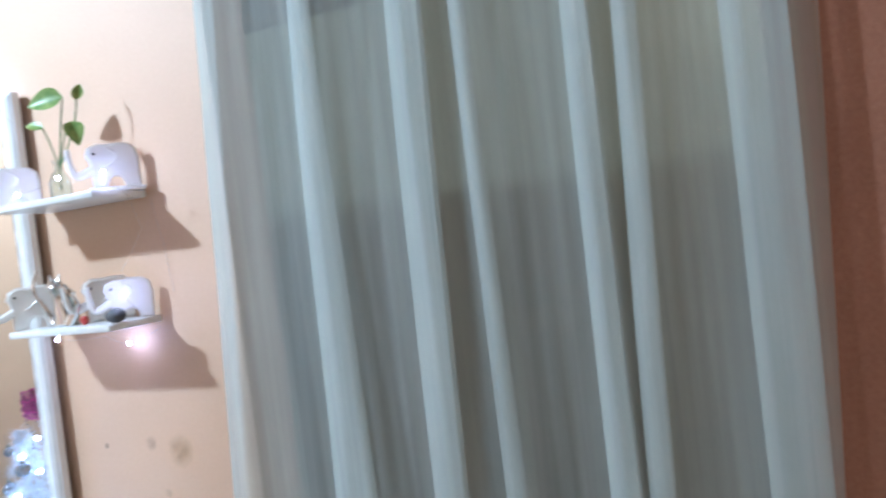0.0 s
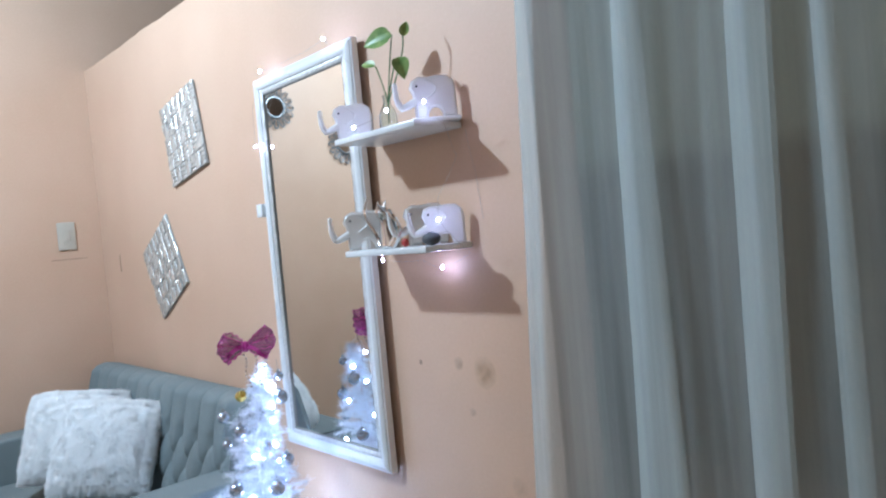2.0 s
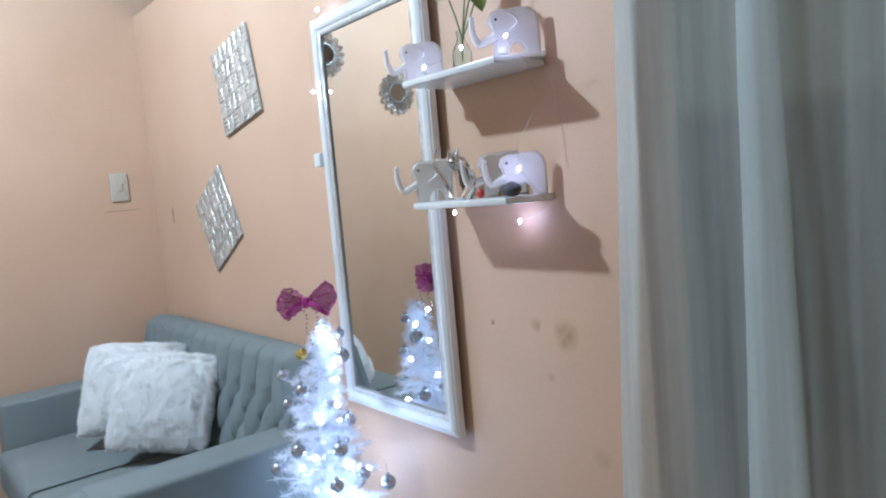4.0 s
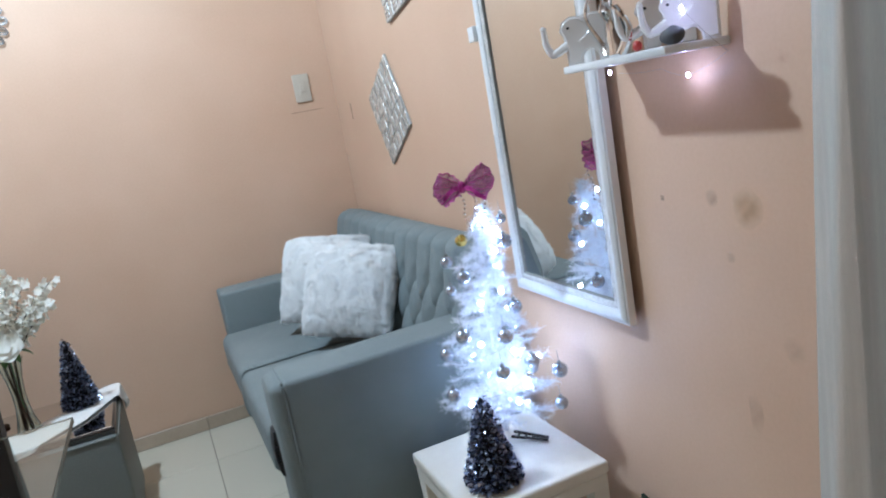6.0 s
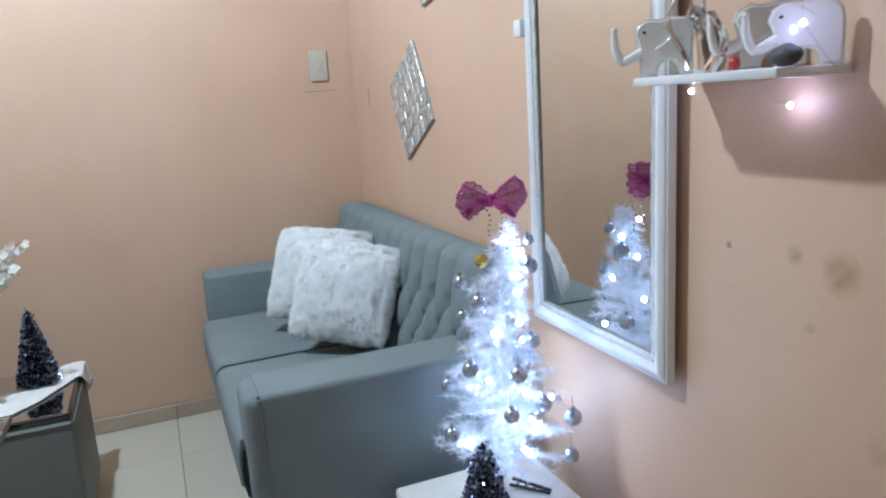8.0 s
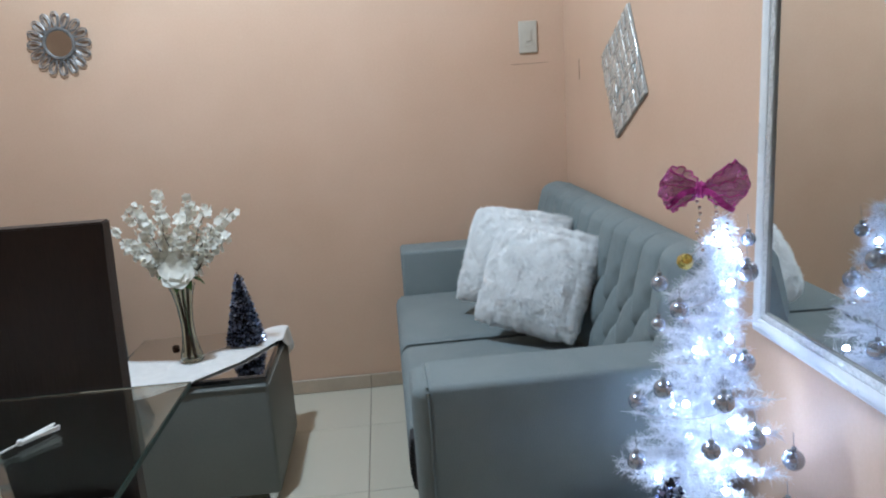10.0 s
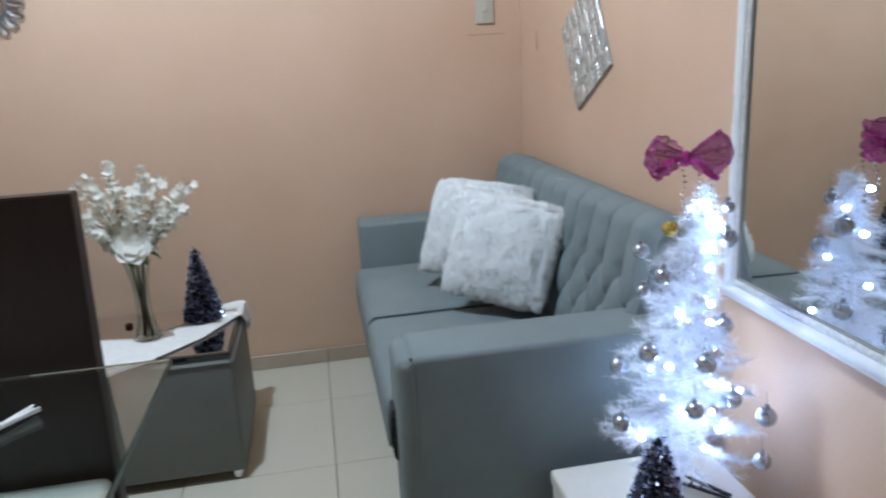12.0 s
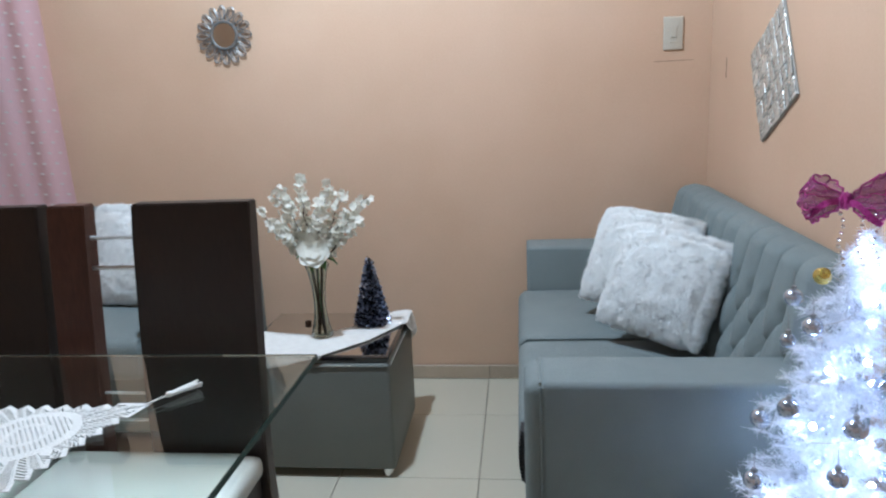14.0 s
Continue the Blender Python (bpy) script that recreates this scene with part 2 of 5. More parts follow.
def raw(name, verts, faces, mat, parent=None, smooth=False):
    me = bpy.data.meshes.new(name)
    me.from_pydata(verts, [], faces)
    me.materials.append(mat)
    if smooth:
        me.polygons.foreach_set("use_smooth", [True] * len(me.polygons))
    ob = new(name, me)
    ob.parent = parent
    return ob


def box(bm, x0, x1, y0, y1, z0, z1, bevel=0.0, seg=2, m=None):
    r = bmesh.ops.create_cube(bm, size=1)
    vs = r["verts"]
    tag = bm.faces.layers.int.get("flat") or bm.faces.layers.int.new("flat")
    vs = list({v for f in {f for v in vs for f in v.link_faces} for v in f.verts})
    for f in {f for v in vs for f in v.link_faces}:
        f[tag] = 1
    for v in vs:
        v.co = Vector(((x0 + x1) / 2 + v.co.x * (x1 - x0), (y0 + y1) / 2 + v.co.y * (y1 - y0), (z0 + z1) / 2 + v.co.z * (z1 - z0)))
    if bevel:
        es = list({e for v in vs for e in v.link_edges})
        got = bmesh.ops.bevel(bm, geom=es, offset=bevel, segments=seg, affect="EDGES", profile=0.5)
        for f in got["faces"]:
            f[tag] = 0
        vs = list({v for f in got["faces"] for v in f.verts} | {v for v in vs if v.is_valid})
    if m is not None:
        bmesh.ops.transform(bm, matrix=m, verts=vs)
    return vs


def lathe(bm, profile, place=(0, 0, 0), seg=24):
    rings = []
    for r, z in profile:
        rings.append([bm.verts.new((place[0] + r * math.cos(2 * math.pi * i / seg), place[1] + r * math.sin(2 * math.pi * i / seg), place[2] + z)) for i in range(seg)])
    for a, b in zip(rings, rings[1:]):
        for i in range(seg):
            bm.faces.new((a[i], a[(i + 1) % seg], b[(i + 1) % seg], b[i]))
    return rings


def cap(bm, ring):
    bm.faces.new(ring)


def tube(bm, pts, radius, seg=6, ends=True):
    pts = [Vector(p) for p in pts]
    n = len(pts)
    rad = radius if isinstance(radius, (list, tuple)) else [radius] * n
    rings = []
    side = None
    for i, p in enumerate(pts):
        d = (pts[min(i + 1, n - 1)] - pts[max(i - 1, 0)]).normalized()
        if side is None:
            side = d.cross(Vector((0.3, 0.2, 1.0)))
            if side.length < 1e-3:
                side = d.cross(Vector((1, 0, 0)))
        side = (side - d * side.dot(d)).normalized()
        up = d.cross(side)
        rings.append([bm.verts.new(p + (side * math.cos(a) + up * math.sin(a)) * rad[i]) for a in (2 * math.pi * k / seg for k in range(seg))])
    for a, b in zip(rings, rings[1:]):
        for i in range(seg):
            bm.faces.new((a[i], a[(i + 1) % seg], b[(i + 1) % seg], b[i]))
    if ends:
        bm.faces.new(rings[0])
        bm.faces.new(list(reversed(rings[-1])))


def ball(bm, place, r, u=14, v=9, squash=(1, 1, 1)):
    m = Matrix.Translation(place) @ Matrix.Diagonal((r * squash[0], r * squash[1], r * squash[2], 1))
    return bmesh.ops.create_uvsphere(bm, u_segments=u, v_segments=v, radius=1, matrix=m)["verts"]


def curve(f, n):
    return [f(i / (n - 1)) for i in range(n)]


# ---- structure ----
ROOM_W, ROOM_S, CEIL, TOP = -3.45, -4.3, 2.54, 2.085
DOOR = (-3.42, -2.478)


def slab(name, x0, x1, y0, y1, z0, z1, mat, label, category="wall"):
    bm = bmesh.new()
    box(bm, x0, x1, y0, y1, z0, z1)
    return solo(name, bm, mat, label, category, kind="structure", smooth=False)


slab("wall_north", ROOM_W - 0.1, 2.2, 0, 0.1, -0.1, CEIL, PEACH, "peach painted plaster wall with faint scuffs")
slab("wall_west", ROOM_W - 0.1, ROOM_W, ROOM_S, 0, -0.1, CEIL, PEACH, "peach painted plaster wall")
slab("wall_south", ROOM_W - 0.1, 2.2, ROOM_S - 0.1, ROOM_S, -0.1, CEIL, PEACH, "peach painted plaster wall")
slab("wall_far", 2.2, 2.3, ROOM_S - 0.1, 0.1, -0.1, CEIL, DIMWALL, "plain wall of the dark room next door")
slab("ceiling", ROOM_W - 0.1, 2.3, ROOM_S - 0.1, 0.1, CEIL, CEIL + 0.08, CEILING, "dark brown board ceiling", "ceiling")


def partition():
    """The wall that stops short of the ceiling, with an uneven top edge."""
    bm = bmesh.new()
    steps = 60
    y0, y1 = DOOR[1], -0.001
    rows = []
    for i in range(steps + 1):
        y = y0 + (y1 - y0) * i / steps
        z = TOP + 0.008 * noise.noise(Vector((y * 7, 1.3, 0))) + 0.006 * noise.noise(Vector((y * 22, 4.1, 0)))
        rows.append([bm.verts.new(c) for c in ((0, y, -0.1), (0, y, z), (0.12, y, z), (0.12, y, -0.1))])
    for a, b in zip(rows, rows[1:]):
        for k in range(4):
            bm.faces.new((a[k], a[(k + 1) % 4], b[(k + 1) % 4], b[k]))
    bm.faces.new(rows[0])
    bm.faces.new(rows[-1])
    solo("wall_east", bm, PEACH, "peach painted partition wall with a rough open top edge", "wall", kind="structure", smooth=False)


partition()
slab("wall_east_end", 0, 0.12, ROOM_S, DOOR[0], -0.1, TOP, SHADEWALL, "rough wall beside the curtain, its shade put into the brown colour")
slab("door_lintel", 0, 0.12, DOOR[0], DOOR[1], 2.02, TOP, PEACH, "peach painted lintel above the curtained doorway", "lintel")

floor_bm = bmesh.new()
box(floor_bm, ROOM_W, 2.2, ROOM_S, 0, -0.1, -0.004)
FLOOR = solo("floor", floor_bm, GROUT, "cream ceramic tile floor with thin grey joints", "floor", kind="structure", smooth=False)


def baseboard(name, along_x, a, b, at, label):
    bm = bmesh.new()
    if along_x:
        box(bm, a, b, at - 0.008, at - 0.001, 0.0, 0.058)
    else:
        box(bm, at - 0.008, at - 0.001, a, b, 0.0, 0.058)
    ob = solo(name, bm, GROUT, label, "baseboard", kind="structure", smooth=False)
    x = a
    k = 0
    bm = bmesh.new()
    if along_x:
        box(bm, 0.0015, 0.4485, at - 0.013, at - 0.008, 0.001, 0.060, 0.0015, 1)
    else:
        box(bm, at - 0.013, at - 0.008, 0.0015, 0.4485, 0.001, 0.060, 0.0015, 1)
    me = finish("baseboard_tile", bm, BASE, False)
    while x + 0.45 <= b + 0.01:
        o = new("baseboard_tile", me)
        o.parent = ob
        o.location = (x, 0, 0) if along_x else (0, x, 0)
        x += 0.45
        k += 1


baseboard("baseboard_north", True, -0.86 - 0.45 * 5, 0.0, 0.0, "beige tile baseboard along the peach wall")
baseboard("baseboard_east", False, -0.353 - 0.45 * 4, -0.02, 0.0, "beige tile baseboard under the mirror wall")


def wall_marks():
    for name, place, size, c, amount, axis, label in (
            ("wall_stain", (-0.001, -2.292, 0.948), (0.032, 0.038), (0.50, 0.30, 0.08), 0.62, "x", "yellowish stain on the peach wall"),
            ("wall_stain", (-0.001, -2.215, 0.962), (0.014, 0.018), (0.45, 0.28, 0.13), 0.5, "x", "small yellowish stain on the peach wall"),
            ("wall_stain", (-0.001, -2.245, 0.86), (0.012, 0.012), (0.45, 0.28, 0.13), 0.35, "x", "faint spot on the peach wall"),
            ("wall_stain", (-0.001, -2.27, 0.58), (0.016, 0.04), (0.50, 0.30, 0.16), 0.3, "x", "faint brown stain on the peach wall"),
            ("wall_stain", (-0.001, -2.36, 0.72), (0.02, 0.025), (0.52, 0.31, 0.18), 0.25, "x", "faint brown stain on the peach wall")):
        bm = bmesh.new()
        n = 24
        ring = []
        for i in range(n):
            a = 2 * math.pi * i / n
            k = 1 + 0.25 * noise.noise(Vector((math.cos(a) * 1.5, math.sin(a) * 1.5, place[1] * 9)))
            ring.append(bm.verts.new((0, size[0] * k * math.cos(a), size[1] * k * math.sin(a))))
        bm.faces.new(ring)
        solo(name, bm, mark("stain_" + str(round(place[1], 2)), c, amount * 0.85, max(size)), label, "stain", place, kind="structure", smooth=False)
    for place, size, axis, deep in (((-0.001, -0.210, 1.235), (0.010, 0.075), "x", 1.5), ((-0.135, -0.001, 1.272), (0.15, 0.005), "y", 0.7), ((-0.001, -2.090, 0.956), (0.010, 0.011), "x", 0.8)):
        bm = bmesh.new()
        w, h = size
        if axis == "x":
            vs = [(0, -w / 2, -h / 2), (0, w / 2, -h / 2 * 0.8), (0, w * 0.4, h / 2), (0, -w * 0.4, h / 2 * 0.9)]
        else:
            vs = [(-w / 2, 0, -h / 2), (w / 2, 0, -h * 0.1), (w / 2 * 0.9, 0, h * 0.5), (-w / 2, 0, h * 0.2)]
        bm.faces.new([bm.verts.new(v) for v in vs])
        solo("wall_scratch", bm, mark("scratch_" + str(place[1]), (0.26, 0.14, 0.08), deep, max(size)), "thin brown scratch on the peach wall", "scratch", place, kind="structure", smooth=False)


wall_marks()


# ---- curtains ----
def door_curtain():
    """Thin cloth in flat pleats: along each pleat it doubles back, so that three layers lie over one another."""
    # each pleat: its two folds at 1.3 m height and how far they stray per metre of height
    pleats = [(-2.454, -0.060, -2.500, -0.070), (-2.675, -0.030, -2.736, 0.020), (-2.864, -0.020, -2.924, -0.024), (-2.980, 0.000, -3.007, 0.010),
              (-3.147, -0.012, -3.188, -0.003), (-3.212, -0.034, -3.247, -0.029), (-3.360, 0.000, -3.439, -0.009)]
    line = []

    def run(p, q, n, bow=0.0):
        for k in range(n):
            u = k / n
            line.append((p[0] + (q[0] - p[0]) * u - bow * math.sin(math.pi * u), p[1] + (q[1] - p[1]) * u, p[2] + (q[2] - p[2]) * u))
    x = -0.012
    for k, (a, da, b, db) in enumerate(pleats):
        if k:
            run((x - 0.002, a, da), (x - 0.016, b, db), 8)
            run((x - 0.016, b, db), (x - 0.022, a, da), 8)
            run((x - 0.022, a, da), (x - 0.036, b, db), 10, 0.006)
        else:
            run((x - 0.020, b, db), (x - 0.010, a, da), 8)
            run((x - 0.010, a, da), (x - 0.024, b, db), 8)
        if k + 1 < len(pleats):
            run((x - 0.036 if k else x - 0.024, b, db), (x - 0.002, pleats[k + 1][0], pleats[k + 1][1]), 26, -0.006)
    run((x - 0.036, -3.439, -0.009), (x, -3.468, -0.046), 8)
    line.append((x, -3.468, -0.046))
    bm = bmesh.new()
    nz = 40
    grid = []
    for j in range(nz + 1):
        z = 0.03 + (2.07 - 0.03) * j / nz
        row = []
        for i, (px, py, d) in enumerate(line):
            sway = 0.006 * noise.noise(Vector((py * 12, z * 1.2, 2.0))) + 0.0025 * noise.noise(Vector((py * 40, z * 2.5, 5.0)))
            row.append(bm.verts.new((min(px - abs(sway), -0.004), py + d * (z - 1.3) + 0.007 * noise.noise(Vector((z * 1.7, py * 3, 7))), z)))
        grid.append(row)
    for a, b in zip(grid, grid[1:]):
        for i in range(len(line) - 1):
            bm.faces.new((a[i], a[i + 1], b[i + 1], b[i]))
    solo("door_curtain", bm, CURTAIN, "thin grey voile curtain in flat pleats across the doorway", "curtain")


door_curtain()


def window_and_sheer():
    """Window on the far wall, with a pink sheer curtain before it."""
    t = thing("sheer_curtain", "sheer pink curtain with small white dots at the wall", "curtain", (-3.03, -0.06, 0.35))
    bm = bmesh.new()
    ny, nz = 90, 20
    grid = []
    f = lambda u, v: ((-0.42 + 0.84 * u) * (1.0 + 0.03 * (1 - v)) + 0.05 * (1 - v), 0.006 * math.sin(u * 40 + math.sin(v * 3)) + 0.006 * math.sin(u * 17 + 1), v * 1.72)
    for j in range(nz + 1):
        grid.append([bm.verts.new(f(i / ny, j / nz)) for i in range(ny + 1)])
    for a, b in zip(grid, grid[1:]):
        for i in range(ny):
            bm.faces.new((a[i], a[i + 1], b[i + 1], b[i]))
    part("cloth", bm, PINK, t)
    verts, faces = [], []
    for j in range(40):
        for i in range(16):
            u = (i + 0.5 + 0.2 * random.random() + 0.5 * (j % 2)) / 16.6
            x, y, z = f(u, (j + 0.5) / 40)
            k = len(verts)
            verts += [(x - 0.008, y - 0.003, z - 0.0035), (x + 0.008, y - 0.003, z - 0.0035), (x + 0.008, y - 0.003, z + 0.0035), (x - 0.008, y - 0.003, z + 0.0035)]
            faces.append((k, k + 1, k + 2, k + 3))
    tagged(raw("dots", verts, faces, DOTS, t), "small white woven dots", kind="stuff")


window_and_sheer()


# ---- grey sofa ----
def soft_box(bm, x0, x1, y0, y1, z0, z1, r, puff=0.0, seg=3):
    vs = box(bm, x0, x1, y0, y1, z0, z1, r, seg)
    return vs


def tufted_back(bm, width, z0, z1, depth0, depth1, lean):
    """Padded back: diamonds pulled in by buttons, pleats running up to the top. Local: x along the sofa, y to the front, z up."""
    nu, nv = 330, 70
    cols = 12
    v0, dv = 0.40, 0.165
    buttons = []
    for r in range(3):
        for c in range(cols + 1):
            u = (c + (0.5 if r % 2 else 0.0)) / cols
            if 0.02 < u < 0.98:
                buttons.append((u, v0 + dv * r))
    grid = []
    for j in range(nv + 1):
        v = j / nv
        b = min(2.0, max(0.0, (v - v0) / dv))
        row = []
        for i in range(nu + 1):
            u = i / nu
            s1, s2 = abs(math.sin(math.pi * (u * cols + b / 2))), abs(math.sin(math.pi * (u * cols - b / 2)))
            fade = min(1, max(0, (v - 0.2) / 0.2))
            d = 0.021 * min(s1, s2) ** 0.5 * fade
            for bu, bv in buttons:
                dx, dz = (u - bu) * width, (v - bv) * (z1 - z0)
                q = dx * dx + dz * dz
                if q < 0.004:
                    d -= 0.016 * math.exp(-q / 0.00045)
            edge = min(1.0, 40 * min(u, 1 - u) + 0.2)
            y = depth1 - lean * v + (0.006 + d) * edge
            z = z0 + (z1 - z0) * v
            if v > 0.93:
                k = (v - 0.93) / 0.07
                y -= (depth1 - lean - depth0) * (1 - math.sqrt(max(0, 1 - k * k))) * 0.7
            z -= 0.022 * max(0, 1 - 26 * min(u, 1 - u)) ** 2 * v
            row.append(bm.verts.new((-width / 2 + width * u, y, z)))
        grid.append(row)
    for a, b in zip(grid, grid[1:]):
        for i in range(nu):
            bm.faces.new((a[i], a[i + 1], b[i + 1], b[i]))
    back = []
    for j in (0, nv):
        back.append([bm.verts.new((-width / 2 + width * i / nu, depth0, grid[j][i].co.z - (0.012 if j else 0))) for i in range(nu + 1)])
    for i in range(nu):
        bm.faces.new((grid[nv][i], grid[nv][i + 1], back[1][i + 1], back[1][i]))
        bm.faces.new((back[0][i], back[0][i + 1], back[1][i + 1], back[1][i]))
        bm.faces.new((grid[0][i], grid[0][i + 1], back[0][i + 1], back[0][i]))
    for i in (0, nu):
        bm.faces.new([grid[j][i] for j in range(nv + 1)] + [back[1][i], back[0][i]])
    return buttons


def sofa(name, label, place, turn, length, depth, arm_h=0.612, back_h=0.826, arm_w=0.155, seats=1, group="grey sofas", bulge=(0.030, 0.0)):
    """Local: x along, y towards the front (0 at the wall), z up."""
    t = thing(name, label, "sofa", place, turn, group)
    L, D = length / 2, depth
    for s, nm in ((-1, "arm"), (1, "arm")):
        a, b = sorted((s * L, s * (L - arm_w)))
        bm = bmesh.new()
        out = bulge[0 if s < 0 else 1]
        box(bm, a, b, 0.03, D - 0.004 if out else D + 0.010, 0.07, arm_h, 0.013, 4)
        arm = part(nm, bm, SOFA, t)
        if not out:
            continue
        bm = bmesh.new()
        box(bm, a + 0.004, b - 0.004, D - 0.05, D + out, 0.075, arm_h - 0.003, 0.024, 5)
        panel = part("front_panel", bm, SOFA, arm)
        bm = bmesh.new()
        for q in (a + 0.004, b - 0.004):
            tube(bm, [(q, D - 0.003, 0.10), (q, D - 0.003, arm_h - 0.01)], 0.0035, 6)
        tube(bm, [(a + 0.01, D - 0.003, arm_h - 0.004), (b - 0.01, D - 0.003, arm_h - 0.004)], 0.0035, 6)
        part("seam", bm, SOFA, arm, "piped seam")
    bm = bmesh.new()
    box(bm, -L + arm_w - 0.01, L - arm_w + 0.01, 0.05, D - 0.03, 0.08, 0.31, 0.02, 3)
    part("base", bm, SOFA, t)
    w = (2 * L - 2 * arm_w) / seats
    for k in range(seats):
        bm = bmesh.new()
        x0 = -L + arm_w + w * k
        vs = box(bm, x0 + 0.002, x0 + w - 0.002, 0.14, D + 0.044, 0.30, 0.452, 0.035, 5)
        for f in bm.faces:
            f[bm.faces.layers.int["flat"]] = 0
        bmesh.ops.subdivide_edges(bm, edges=[e for e in bm.edges if e.calc_length() > 0.2], cuts=8, use_grid_fill=True)
        for v in bm.verts:
            if v.co.z > 0.44:
                a, b = (v.co.x - x0) / w, (v.co.y - 0.14) / (D - 0.12)
                v.co.z += 0.016 * math.sin(math.pi * min(1, max(0, a))) * math.sin(math.pi * min(1, max(0, b)))
        cushion = part("seat_cushion", bm, SOFA, t)
        for q in (x0 + 0.012, x0 + w - 0.012):
            bm = bmesh.new()
            tube(bm, [(q, 0.22, 0.445), (q, 0.45, 0.447), (q, D + 0.020, 0.445), (q, D + 0.036, 0.430), (q, D + 0.041, 0.33)], 0.003, 6)
            part("piping", bm, SOFA, cushion)
    bm = bmesh.new()
    buttons = tufted_back(bm, 2 * L - 0.12, 0.30, back_h, 0.014, 0.225, 0.135)
    for v in bm.verts:
        v.co.x += 0.030
    back = part("backrest", bm, SOFA, t)
    width = 2 * L - 0.12
    bm0 = bmesh.new()
    ball(bm0, (0, 0, 0), 0.011, 10, 6, (1, 0.5, 1))
    me = finish("button", bm0, SOFA)
    for u, v in buttons:
        o = new("button", me)
        o.parent = back
        o.location = (0.030 - width / 2 + width * u, 0.225 - 0.135 * v - 0.006, 0.30 + (back_h - 0.30) * v)
    for sx in (-L + 0.07, L - 0.07):
        for sy in (0.08, D - 0.09):
            bm = bmesh.new()
            r = lathe(bm, [(0.018, 0.0), (0.024, 0.02), (0.026, 0.075)], (sx, sy, 0), 12)
            cap(bm, r[0]), cap(bm, r[-1])
            part("leg", bm, RUBBER, t, "short black plastic leg")
    return t


SOFA1 = sofa("sofa", "grey fabric loveseat with a button-tufted back against the peach wall", (-0.012, -0.765, 0), 90, 1.41, 0.675, seats=2)


def sofa_grip():
    """Ribbed dark pull grip set in the front of the near arm."""
    bm = bmesh.new()
    box(bm, -0.640, -0.585, 0.69, 0.709, 0.345, 0.475, 0.006, 2)
    grip = part("grip", bm, RUBBER, SOFA1, "ribbed black rubber grip")
    n = 14
    for k in range(n):
        a = k / (n - 1)
        bm = bmesh.new()
        box(bm, -0.635, -0.590, 0.700, 0.713 + 0.006 * math.sin(math.pi * a), 0.353 + 0.115 * a - 0.003, 0.353 + 0.115 * a + 0.003, 0.001, 1)
        part("rib", bm, RUBBER, grip)


sofa_grip()
sofa("sofa", "grey fabric sofa behind the dining chairs beside the window", (-2.29, -0.012, 0), 180, 0.98, 0.72, back_h=0.79)


